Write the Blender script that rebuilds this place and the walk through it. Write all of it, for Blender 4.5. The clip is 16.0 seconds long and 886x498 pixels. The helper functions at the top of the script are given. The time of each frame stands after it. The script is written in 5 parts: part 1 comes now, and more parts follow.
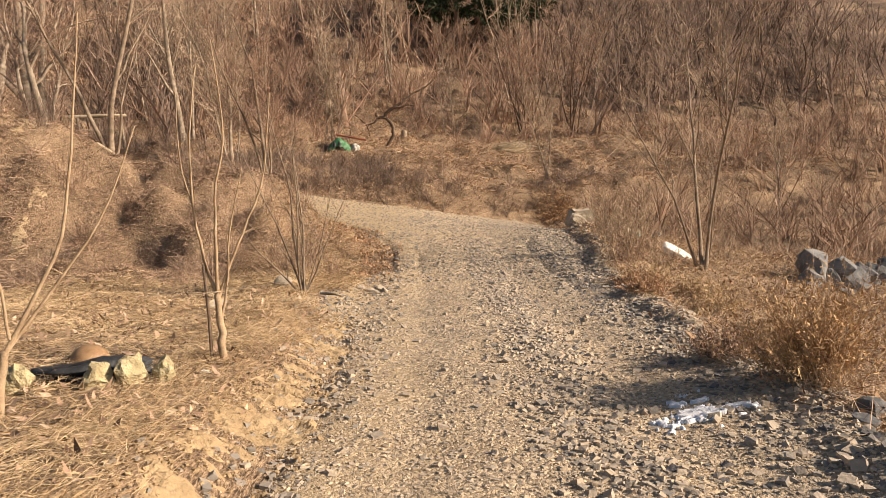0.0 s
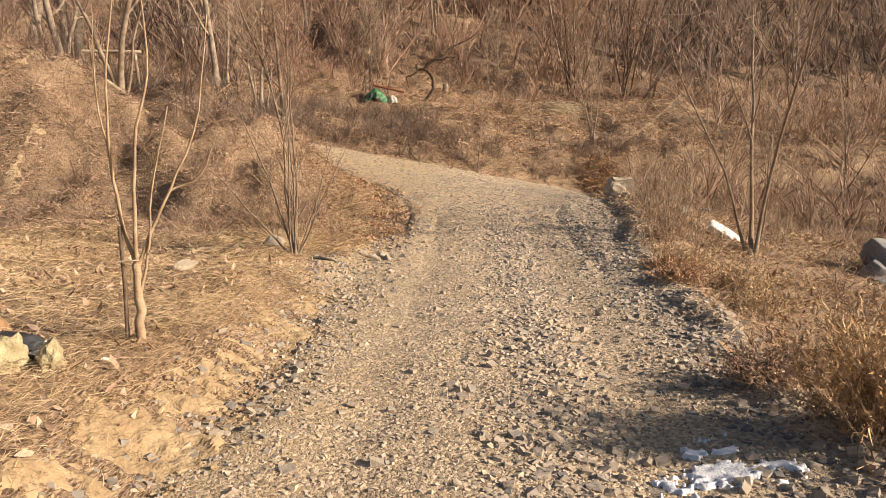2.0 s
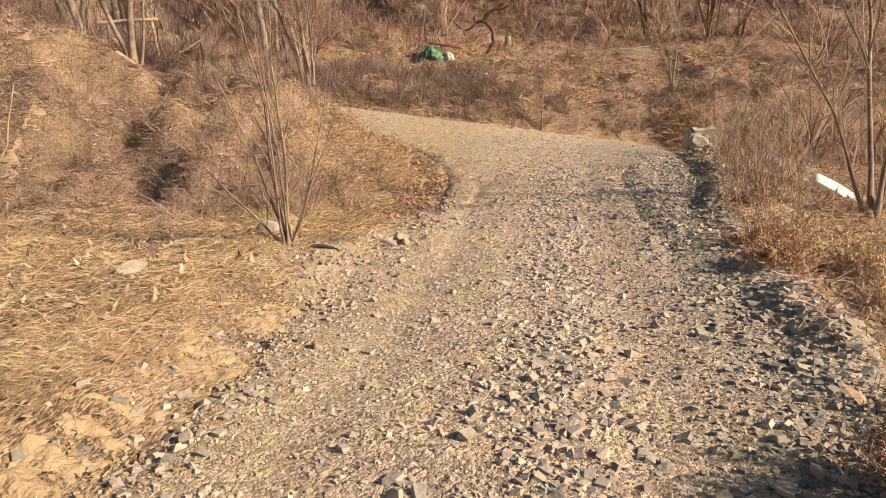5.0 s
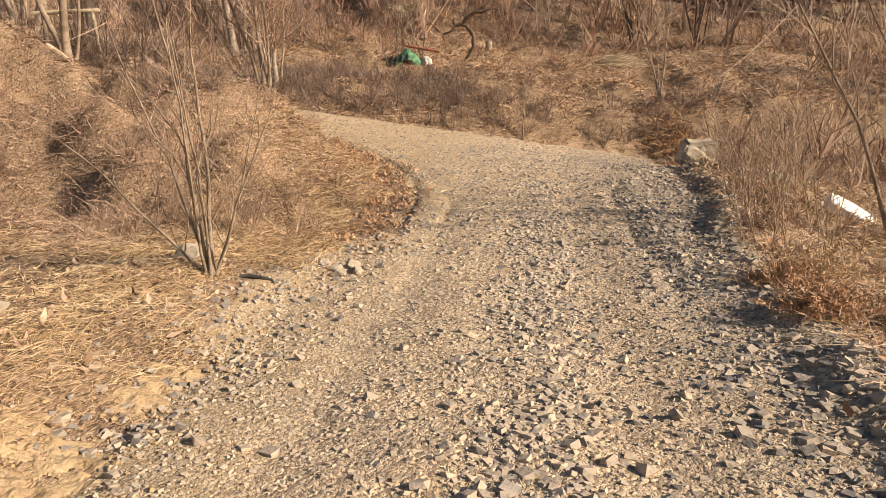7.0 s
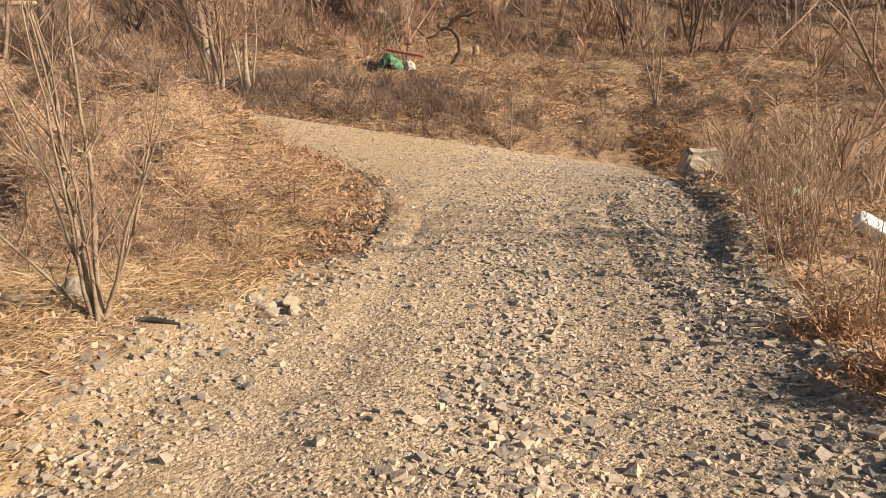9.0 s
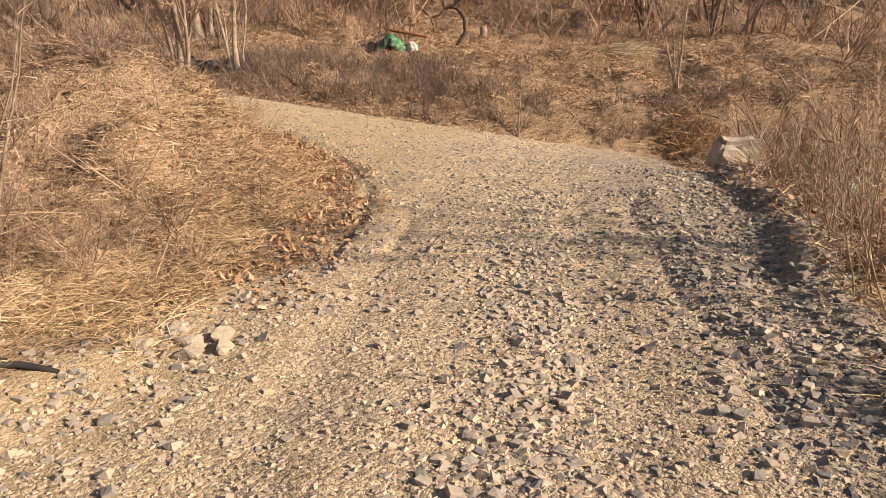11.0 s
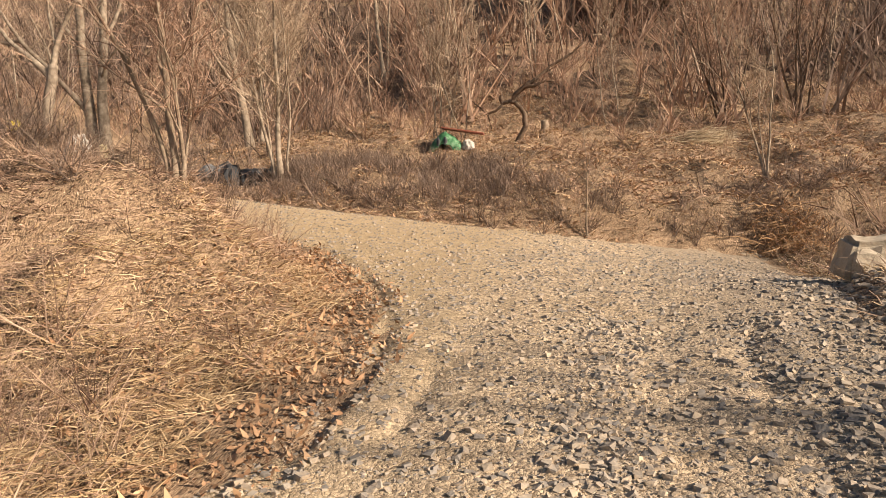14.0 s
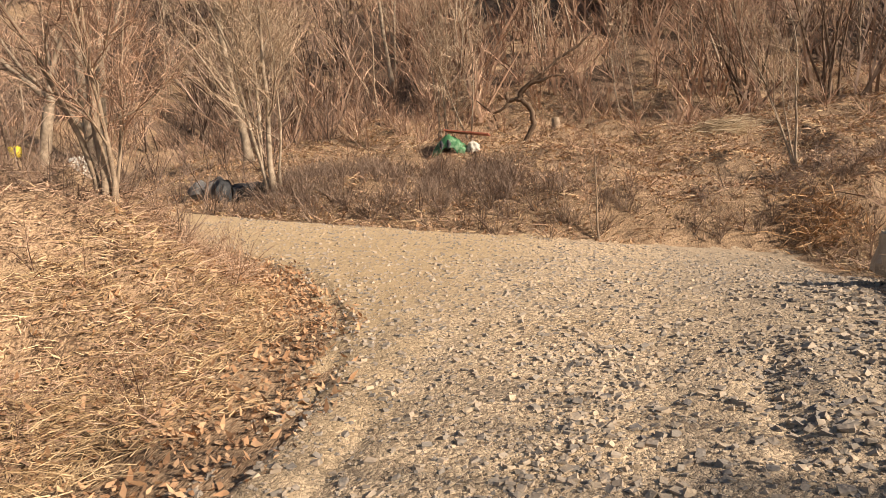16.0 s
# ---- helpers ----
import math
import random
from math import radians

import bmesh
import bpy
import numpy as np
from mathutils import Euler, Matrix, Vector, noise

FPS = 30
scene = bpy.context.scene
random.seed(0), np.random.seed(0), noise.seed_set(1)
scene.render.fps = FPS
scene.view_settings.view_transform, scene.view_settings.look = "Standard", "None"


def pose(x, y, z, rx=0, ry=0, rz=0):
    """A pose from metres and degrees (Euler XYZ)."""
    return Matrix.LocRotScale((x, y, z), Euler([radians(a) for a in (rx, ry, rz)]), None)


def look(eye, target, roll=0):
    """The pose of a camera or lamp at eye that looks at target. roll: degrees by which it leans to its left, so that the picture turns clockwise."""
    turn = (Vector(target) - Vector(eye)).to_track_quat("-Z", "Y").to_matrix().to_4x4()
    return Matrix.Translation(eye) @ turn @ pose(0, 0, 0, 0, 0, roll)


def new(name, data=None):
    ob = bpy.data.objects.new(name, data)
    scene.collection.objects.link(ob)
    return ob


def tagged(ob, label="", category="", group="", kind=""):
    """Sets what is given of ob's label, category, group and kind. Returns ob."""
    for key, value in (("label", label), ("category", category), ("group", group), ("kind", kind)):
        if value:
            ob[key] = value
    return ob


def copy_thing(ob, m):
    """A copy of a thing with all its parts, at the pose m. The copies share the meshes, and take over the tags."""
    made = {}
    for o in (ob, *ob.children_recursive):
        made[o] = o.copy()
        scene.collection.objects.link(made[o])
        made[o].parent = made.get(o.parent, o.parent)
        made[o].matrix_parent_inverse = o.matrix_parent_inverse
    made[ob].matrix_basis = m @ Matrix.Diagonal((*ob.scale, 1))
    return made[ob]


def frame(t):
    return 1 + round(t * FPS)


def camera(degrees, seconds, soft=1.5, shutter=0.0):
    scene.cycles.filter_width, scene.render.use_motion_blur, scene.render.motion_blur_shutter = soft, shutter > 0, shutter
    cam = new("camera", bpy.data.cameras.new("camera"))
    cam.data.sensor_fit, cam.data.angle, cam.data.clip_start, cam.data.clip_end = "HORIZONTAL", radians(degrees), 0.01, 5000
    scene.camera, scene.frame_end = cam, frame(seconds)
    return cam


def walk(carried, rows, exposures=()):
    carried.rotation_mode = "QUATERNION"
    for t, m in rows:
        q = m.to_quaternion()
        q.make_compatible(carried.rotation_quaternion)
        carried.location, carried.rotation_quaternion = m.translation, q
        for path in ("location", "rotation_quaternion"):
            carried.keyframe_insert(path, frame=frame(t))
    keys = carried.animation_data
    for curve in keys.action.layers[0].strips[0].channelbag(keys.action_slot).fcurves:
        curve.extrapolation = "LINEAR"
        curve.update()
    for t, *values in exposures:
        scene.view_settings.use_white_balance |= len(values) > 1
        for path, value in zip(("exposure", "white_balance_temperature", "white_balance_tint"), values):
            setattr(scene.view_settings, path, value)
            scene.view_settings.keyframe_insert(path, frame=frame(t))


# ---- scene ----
import itertools

cam = camera(63.0, 16.0, soft=0.45)
PATH = [
    (0, (-0.984, -1.288, 1.787), (-0.946, 0.707, 1.646), -3.3),
    (0.5, (-0.801, -0.908, 1.799), (-0.772, 1.085, 1.636), -2.8),
    (1, (-0.602, -0.552, 1.822), (-0.615, 1.438, 1.621), -1.4),
    (1.5, (-0.442, -0.141, 1.756), (-0.49, 1.846, 1.534), 0.0),
    (2, (-0.368, 0.18, 1.802), (-0.46, 2.162, 1.55), -0.3),
    (2.5, (-0.363, 0.532, 1.74), (-0.515, 2.507, 1.468), -2.3),
    (3, (-0.278, 0.918, 1.788), (-0.496, 2.882, 1.48), -4.4),
    (3.2, (-0.258, 1.065, 1.748), (-0.499, 3.026, 1.437), -4.9),
    (5.3, (0.351, 2.752, 1.723), (0.022, 4.694, 1.375), -3.5),
    (5.5, (0.37, 2.919, 1.724), (0.061, 4.864, 1.375), -3.2),
    (6, (0.397, 3.392, 1.712), (0.118, 5.341, 1.362), -2.6),
    (6.5, (0.386, 3.751, 1.709), (0.12, 5.704, 1.367), -2.4),
    (7, (0.279, 4.195, 1.689), (0.005, 6.149, 1.362), -2.7),
    (7.5, (0.188, 4.605, 1.633), (-0.107, 6.563, 1.348), -3.7),
    (8, (0.205, 5.056, 1.684), (-0.088, 7.018, 1.427), -3.9),
    (8.5, (0.319, 5.443, 1.611), (0.056, 7.41, 1.356), -3.3),
    (9, (0.378, 5.887, 1.63), (0.127, 7.848, 1.328), -2.5),
    (9.5, (0.435, 6.317, 1.585), (0.161, 8.271, 1.264), -2.6),
    (10, (0.424, 6.74, 1.628), (0.148, 8.694, 1.299), -2.5),
    (10.2, (0.391, 6.908, 1.616), (0.122, 8.865, 1.299), -2.2),
    (12.3, (0.354, 8.712, 1.574), (0.015, 10.648, 1.203), -2.0),
    (12.5, (0.344, 8.874, 1.604), (-0.026, 10.806, 1.245), -2.2),
    (13, (0.364, 9.338, 1.672), (-0.074, 11.27, 1.402), -3.1),
    (13.5, (0.424, 9.733, 1.693), (-0.043, 11.671, 1.533), -3.7),
    (14, (0.392, 10.108, 1.762), (-0.071, 12.052, 1.7), -4.3),
    (14.5, (0.431, 10.434, 1.733), (-0.041, 12.378, 1.759), -4.8),
    (15, (0.579, 10.78, 1.809), (0.091, 12.719, 1.864), -6.0),
    (15.5, (0.672, 11.127, 1.719), (0.168, 13.063, 1.756), -6.5),
    (16, (0.797, 11.593, 1.742), (0.254, 13.517, 1.706), -6.9),
]
walk(cam, [(t, look(eye, target, roll)) for t, eye, target, roll in PATH])

# ---------------------------------------------------------------- light
SUN_EL, SUN_DIR = radians(25), Vector((-0.975, 0.22, 0.0))  # the way the light travels over the ground
world = bpy.data.worlds.new("sky")
scene.world = world
world.use_nodes = True
sky = world.node_tree.nodes.new("ShaderNodeTexSky")
sky.sky_type, sky.sun_disc, sky.sun_elevation = "NISHITA", False, SUN_EL
sky.sun_rotation = math.atan2(-SUN_DIR.x, -SUN_DIR.y)
sky.air_density, sky.dust_density = 1.0, 2.0
world.node_tree.links.new(sky.outputs[0], world.node_tree.nodes["Background"].inputs[0])
world.node_tree.nodes["Background"].inputs[1].default_value = 0.050
sun = new("sun", bpy.data.lights.new("sun", "SUN"))
sun.data.energy, sun.data.angle, sun.data.color = 5.0, radians(2.4), (1.0, 0.82, 0.64)
sun.matrix_basis = look((0, 0, 30), Vector((0, 0, 30)) + SUN_DIR * math.cos(SUN_EL) - Vector((0, 0, math.sin(SUN_EL))))
scene.view_settings.exposure = 0.74


# ---------------------------------------------------------------- materials
def material(name, colours, scale=8.0, rough=0.9, bump=0.3, island=0.0, piece=0.0, detail=6.0, bump_scale=0, stops=None, fine=0.25):
    """A procedural surface: noise at two scales runs through the colours; island and piece vary each loose part or object."""
    m = bpy.data.materials.new(name)
    m.use_nodes = True
    n, link = m.node_tree.nodes, m.node_tree.links.new
    b = n["Principled BSDF"]
    b.inputs["Roughness"].default_value = rough
    b.inputs["Specular IOR Level"].default_value = 0.25
    at = n.new("ShaderNodeTexCoord")
    big, small = n.new("ShaderNodeTexNoise"), n.new("ShaderNodeTexNoise")
    for tex, s in ((big, scale), (small, scale * 7)):
        tex.inputs["Scale"].default_value, tex.inputs["Detail"].default_value = s, detail
        link(at.outputs["Object"], tex.inputs["Vector"])
    mix = n.new("ShaderNodeMath")
    mix.operation = "MULTIPLY_ADD"
    link(small.outputs["Fac"], mix.inputs[0])
    mix.inputs[1].default_value = fine
    link(big.outputs["Fac"], mix.inputs[2])
    value = mix.outputs[0]
    for amount, socket in ((island, "Random Per Island"), (piece, "Random")):
        if amount:
            src = n.new("ShaderNodeNewGeometry" if socket == "Random Per Island" else "ShaderNodeObjectInfo")
            add = n.new("ShaderNodeMath")
            add.operation = "MULTIPLY_ADD"
            link(src.outputs[socket], add.inputs[0])
            add.inputs[1].default_value = amount
            link(value, add.inputs[2])
            sub = n.new("ShaderNodeMath")
            sub.operation = "SUBTRACT"
            link(add.outputs[0], sub.inputs[0])
            sub.inputs[1].default_value = amount / 2
            value = sub.outputs[0]
    ramp = n.new("ShaderNodeValToRGB")
    el = ramp.color_ramp.elements
    places = stops or [0.35 + 0.5 * k / (len(colours) - 1) for k in range(len(colours))]
    while len(el) < len(colours):
        el.new(0.5)
    for e, p, c in zip(el, places, colours):
        e.position, e.color = p, (*c, 1)
    link(value, ramp.inputs[0])
    link(ramp.outputs[0], b.inputs["Base Color"])
    if bump:
        bn = n.new("ShaderNodeBump")
        bn.inputs["Strength"].default_value, bn.inputs["Distance"].default_value = bump, 0.02
        src = small
        if bump_scale:
            src = n.new("ShaderNodeTexNoise")
            src.inputs["Scale"].default_value, src.inputs["Detail"].default_value = bump_scale, 8
            link(at.outputs["Object"], src.inputs["Vector"])
        link(src.outputs["Fac"], bn.inputs["Height"])
        link(bn.outputs[0], b.inputs["Normal"])
    return m


def gravel_material():
    m = material("gravel", [(0.29, 0.215, 0.14), (0.42, 0.32, 0.21), (0.52, 0.405, 0.275), (0.43, 0.34, 0.24)], scale=1.2, bump=0.0, fine=0.4)
    n, link = m.node_tree.nodes, m.node_tree.links.new
    at = n.new("ShaderNodeTexCoord")
    wob = n.new("ShaderNodeTexNoise")
    wob.inputs["Scale"].default_value, wob.inputs["Detail"].default_value = 9, 4
    link(at.outputs["Object"], wob.inputs["Vector"])
    warp = n.new("ShaderNodeVectorMath")
    warp.operation = "MULTIPLY_ADD"
    link(wob.outputs["Color"], warp.inputs[0])
    warp.inputs[1].default_value = (0.05, 0.05, 0.05)
    link(at.outputs["Object"], warp.inputs[2])
    last = None
    for s, dist in ((34, 0.020), (75, 0.012), (150, 0.006)):
        v = n.new("ShaderNodeTexVoronoi")
        v.inputs["Scale"].default_value = s
        link(warp.outputs[0], v.inputs["Vector"])
        bn = n.new("ShaderNodeBump")
        bn.inputs["Strength"].default_value, bn.inputs["Distance"].default_value, bn.invert = 0.65, dist, True
        link(v.outputs["Distance"], bn.inputs["Height"])
        if last:
            link(last.outputs[0], bn.inputs["Normal"])
        else:
            hue = n.new("ShaderNodeMix")
            hue.data_type, hue.blend_type = "RGBA", "OVERLAY"
            grey = n.new("ShaderNodeRGBToBW")
            link(v.outputs["Color"], grey.inputs[0])
            hue.inputs[0].default_value = 0.7
            base = n["Principled BSDF"].inputs["Base Color"]
            link(base.links[0].from_socket, hue.inputs[6])
            link(grey.outputs[0], hue.inputs[7])
            # yellow clay washed over the track along its cut bank
            where, blot, wash = n.new("ShaderNodeSeparateXYZ"), n.new("ShaderNodeTexNoise"), n.new("ShaderNodeMapRange")
            link(at.outputs["Object"], where.inputs[0])
            blot.inputs["Scale"].default_value, blot.inputs["Detail"].default_value = 1.6, 7
            link(at.outputs["Object"], blot.inputs["Vector"])
            edge = n.new("ShaderNodeMath")
            edge.operation = "MULTIPLY_ADD"
            link(blot.outputs["Fac"], edge.inputs[0])
            edge.inputs[1].default_value = 2.2
            link(where.outputs[0], edge.inputs[2])
            link(edge.outputs[0], wash.inputs[0])
            for socket, amount in zip(wash.inputs[1:5], (0.25, -1.3, 0.0, 0.75)):
                socket.default_value = amount
            clay = n.new("ShaderNodeMix")
            clay.data_type = "RGBA"
            link(wash.outputs[0], clay.inputs[0])
            link(hue.outputs[2], clay.inputs[6])
            clay.inputs[7].default_value = (0.44, 0.33, 0.195, 1)
            # grey stone wash on the right, its darkness partly that side's shade in the colour
            slate_shade, grit = n.new("ShaderNodeMapRange"), n.new("ShaderNodeMix")
            link(edge.outputs[0], slate_shade.inputs[0])
            for socket, amount in zip(slate_shade.inputs[1:5], (1.7, 2.9, 0.0, 0.45)):
                socket.default_value = amount
            grit.data_type = "RGBA"
            link(slate_shade.outputs[0], grit.inputs[0])
            link(clay.outputs[2], grit.inputs[6])
            grit.inputs[7].default_value = (0.25, 0.215, 0.17, 1)
            link(grit.outputs[2], base)
        last = bn
    link(last.outputs[0], n["Principled BSDF"].inputs["Normal"])
    return m


def matted(name, colours, across=70.0, patch=0.9):
    """Ground under matted dead stalks: fine streaks in several directions over blotches of soil."""
    m = material(name, colours, scale=patch, bump=0.0, fine=0.35)
    n, link = m.node_tree.nodes, m.node_tree.links.new
    ramp = next(k for k in n if k.type == "VALTORGB")
    base = ramp.inputs[0].links[0].from_socket
    at = n.new("ShaderNodeTexCoord")
    top = None
    for turn, thin in ((0.3, 1.0), (1.25, 0.8), (2.2, 1.15), (2.8, 0.6)):
        spin = n.new("ShaderNodeMapping")
        spin.inputs["Rotation"].default_value = (0, 0, turn)
        spin.inputs["Scale"].default_value = (across * thin, across * thin * 0.24, across * 0.4)
        link(at.outputs["Object"], spin.inputs["Vector"])
        tex = n.new("ShaderNodeTexNoise")
        tex.inputs["Scale"].default_value, tex.inputs["Detail"].default_value = 1.0, 3
        link(spin.outputs[0], tex.inputs["Vector"])
        if top is None:
            top = tex.outputs["Fac"]
        else:
            big = n.new("ShaderNodeMath")
            big.operation = "MAXIMUM"
            link(top, big.inputs[0])
            link(tex.outputs["Fac"], big.inputs[1])
            top = big.outputs[0]
    mix = n.new("ShaderNodeMath")
    mix.operation = "MULTIPLY_ADD"
    link(top, mix.inputs[0])
    mix.inputs[1].default_value = 1.9
    half = n.new("ShaderNodeMath")
    half.operation = "MULTIPLY_ADD"
    link(base, half.inputs[0])
    half.inputs[1].default_value, half.inputs[2].default_value = 0.6, -0.97
    link(half.outputs[0], mix.inputs[2])
    link(mix.outputs[0], ramp.inputs[0])
    bn = n.new("ShaderNodeBump")
    bn.inputs["Strength"].default_value, bn.inputs["Distance"].default_value = 1.0, 0.03
    link(top, bn.inputs["Height"])
    link(bn.outputs[0], n["Principled BSDF"].inputs["Normal"])
    return m


STRAW = material("dry_straw", [(0.27, 0.18, 0.10), (0.42, 0.295, 0.165), (0.55, 0.405, 0.24), (0.64, 0.49, 0.31)], scale=1.3, rough=0.75, bump=0, island=0.5)
WEED = material("dead_weed", [(0.15, 0.095, 0.066), (0.29, 0.19, 0.132), (0.42, 0.29, 0.205), (0.54, 0.395, 0.285)], scale=1.0, bump=0, island=0.6)
DARKWEED = material("grey_brown_weed", [(0.11, 0.075, 0.055), (0.21, 0.15, 0.115), (0.34, 0.26, 0.205)], scale=1.0, bump=0, island=0.7)
TWIG = material("red_brown_twig", [(0.17, 0.106, 0.075), (0.31, 0.195, 0.135), (0.44, 0.29, 0.205), (0.56, 0.40, 0.29)], scale=0.6, bump=0, island=0.7)
GREYTWIG = material("grey_brown_twig", [(0.085, 0.06, 0.047), (0.17, 0.12, 0.093), (0.27, 0.197, 0.153), (0.39, 0.29, 0.23)], scale=0.6, bump=0, island=0.7)
PALETWIG = material("pale_twig", [(0.22, 0.155, 0.105), (0.38, 0.28, 0.195), (0.54, 0.43, 0.315)], scale=0.8, bump=0, island=0.65)
LEAF = material("fallen_leaf", [(0.22, 0.125, 0.07), (0.42, 0.25, 0.14), (0.56, 0.375, 0.23)], scale=2.0, bump=0, island=0.5)
SEED = material("seed_leaf", [(0.27, 0.165, 0.085), (0.43, 0.275, 0.14), (0.60, 0.42, 0.23)], scale=3.0, bump=0, island=0.5)
SOIL = matted("matted_soil", [(0.08, 0.053, 0.034), (0.22, 0.15, 0.095), (0.37, 0.26, 0.165), (0.50, 0.37, 0.24)])
CLAY = material("yellow_clay", [(0.20, 0.14, 0.085), (0.34, 0.245, 0.14), (0.43, 0.32, 0.19)], scale=4.0, bump=1.0, bump_scale=40, fine=0.4)
# leaf-strewn floor with the shade under the thicket put into its colour
FOREST = matted("shaded_forest_floor", [(0.04, 0.027, 0.019), (0.12, 0.08, 0.055), (0.23, 0.153, 0.104), (0.35, 0.245, 0.165)], 26.0, 0.5)
GRAVEL = gravel_material()
STONE = material("crushed_stone", [(0.25, 0.225, 0.195), (0.33, 0.285, 0.235), (0.40, 0.325, 0.245), (0.36, 0.315, 0.26), (0.44, 0.355, 0.26), (0.51, 0.42, 0.315)], scale=5.0, bump=0.5, island=0.5, piece=0.35)
# grey stone type, toned down further to carry shade at the track's right
GREYSTONE = material("grey_crushed_stone", [(0.16, 0.15, 0.145), (0.25, 0.225, 0.195), (0.33, 0.28, 0.225), (0.38, 0.32, 0.25), (0.46, 0.385, 0.30)], scale=5.0, bump=0.5, island=0.55, piece=0.35)
BOULDER = material("grey_boulder", [(0.085, 0.09, 0.095), (0.16, 0.16, 0.162), (0.255, 0.25, 0.24)], scale=3.0, bump=0.8, piece=0.3)
TANROCK = material("tan_rock", [(0.25, 0.21, 0.155), (0.39, 0.33, 0.25), (0.50, 0.43, 0.335)], scale=3.5, bump=0.7)
SULPHUR = material("yellow_stone", [(0.24, 0.195, 0.11), (0.41, 0.345, 0.205), (0.55, 0.475, 0.31)], scale=7.0, bump=0.9)
BARK = material("grey_tan_bark", [(0.13, 0.095, 0.066), (0.25, 0.19, 0.135), (0.37, 0.295, 0.22)], scale=6.0, bump=0.8)
PALEBARK = material("pale_bark", [(0.12, 0.092, 0.066), (0.27, 0.215, 0.16), (0.43, 0.36, 0.28)], scale=5.0, bump=0.6)
DARKBARK = material("dark_bark", [(0.07, 0.045, 0.032), (0.13, 0.09, 0.062), (0.21, 0.15, 0.105)], scale=6.0, bump=0.8)
YOUNGBARK = material("young_bark", [(0.22, 0.15, 0.09), (0.36, 0.26, 0.165), (0.48, 0.37, 0.245)], scale=9.0, bump=0.4)
PINE = material("pine_needles", [(0.012, 0.022, 0.010), (0.028, 0.045, 0.020), (0.055, 0.075, 0.035)], scale=2.0, bump=0, island=0.4)
SNOW = material("old_snow", [(0.72, 0.74, 0.78), (0.84, 0.85, 0.88)], scale=9.0, rough=0.6, bump=0.5)
FOAM = material("white_foam", [(0.70, 0.68, 0.62), (0.80, 0.79, 0.74), (0.84, 0.83, 0.79)], scale=7.0, rough=0.8, bump=0.3)
CLOTH = material("white_sack", [(0.38, 0.36, 0.31), (0.52, 0.50, 0.45), (0.62, 0.60, 0.55)], scale=6.0, rough=0.8, bump=0.5)
YELLOW = material("yellow_plastic", [(0.66, 0.52, 0.03), (0.78, 0.63, 0.05)], scale=4.0, rough=0.45, bump=0.1)
# the palest green paints highlights into the tarp's colour
GREEN = material("green_tarp", [(0.025, 0.09, 0.04), (0.06, 0.19, 0.085), (0.24, 0.38, 0.24)], scale=7.0, rough=0.5, bump=0.6)
BLEACHED = material("bleached_straw", [(0.38, 0.30, 0.20), (0.56, 0.46, 0.32), (0.70, 0.60, 0.44)], scale=1.3, rough=0.8, bump=0, island=0.5)
GREYGREEN = material("grey_green_sheet", [(0.10, 0.15, 0.11), (0.17, 0.22, 0.17), (0.24, 0.29, 0.23)], scale=5.0, rough=0.6, bump=0.4)
TUFT = material("orange_grass", [(0.30, 0.17, 0.085), (0.48, 0.30, 0.155), (0.62, 0.42, 0.24)], scale=1.5, bump=0, island=0.5)
RED = material("faded_red_board", [(0.22, 0.07, 0.05), (0.34, 0.12, 0.08), (0.42, 0.18, 0.13)], scale=6.0, rough=0.7, bump=0.4)
BLACK = material("black_sheet", [(0.012, 0.013, 0.015), (0.03, 0.032, 0.036), (0.06, 0.062, 0.066)], scale=4.0, rough=0.55, bump=0.5)
BROWNPOT = material("brown_pot_glaze", [(0.20, 0.115, 0.06), (0.30, 0.185, 0.10), (0.38, 0.25, 0.14)], scale=8.0, rough=0.5, bump=0.2)
PIPE = material("dark_pipe", [(0.02, 0.02, 0.022), (0.05, 0.046, 0.042)], scale=10.0, rough=0.5, bump=0.2)
DEADWOOD = material("bleached_wood", [(0.24, 0.18, 0.12), (0.38, 0.30, 0.21), (0.50, 0.42, 0.31)], scale=10.0, bump=0.5)


# ---------------------------------------------------------------- mesh helpers
rng = np.random.default_rng(7)


def mesh_np(name, verts, faces, mat, smooth=False):
    """A mesh from arrays: verts (n, 3) and faces (m, k), all of one size."""
    me = bpy.data.meshes.new(name)
    verts, faces = np.asarray(verts, np.float32), np.asarray(faces, np.int32)
    me.vertices.add(len(verts))
    me.vertices.foreach_set("co", verts.ravel())
    me.loops.add(faces.size)
    me.loops.foreach_set("vertex_index", faces.ravel())
    me.polygons.add(len(faces))
    me.polygons.foreach_set("loop_start", np.arange(0, faces.size, faces.shape[1], dtype=np.int32))
    me.update(calc_edges=True)
    me.validate()
    me.polygons.foreach_set("use_smooth", np.full(len(me.polygons), smooth))
    me.materials.append(mat)
    return me


def bm_mesh(name, bm, mat, smooth=False):
    me = bpy.data.meshes.new(name)
    bm.to_mesh(me)
    bm.free()
    me.polygons.foreach_set("use_smooth", np.full(len(me.polygons), smooth))
    me.materials.append(mat)
    return me


def part(name, me, parent, label=""):
    """A mesh as one object under a thing or a part."""
    ob = new(name, me)
    ob.parent = parent
    return tagged(ob, label)


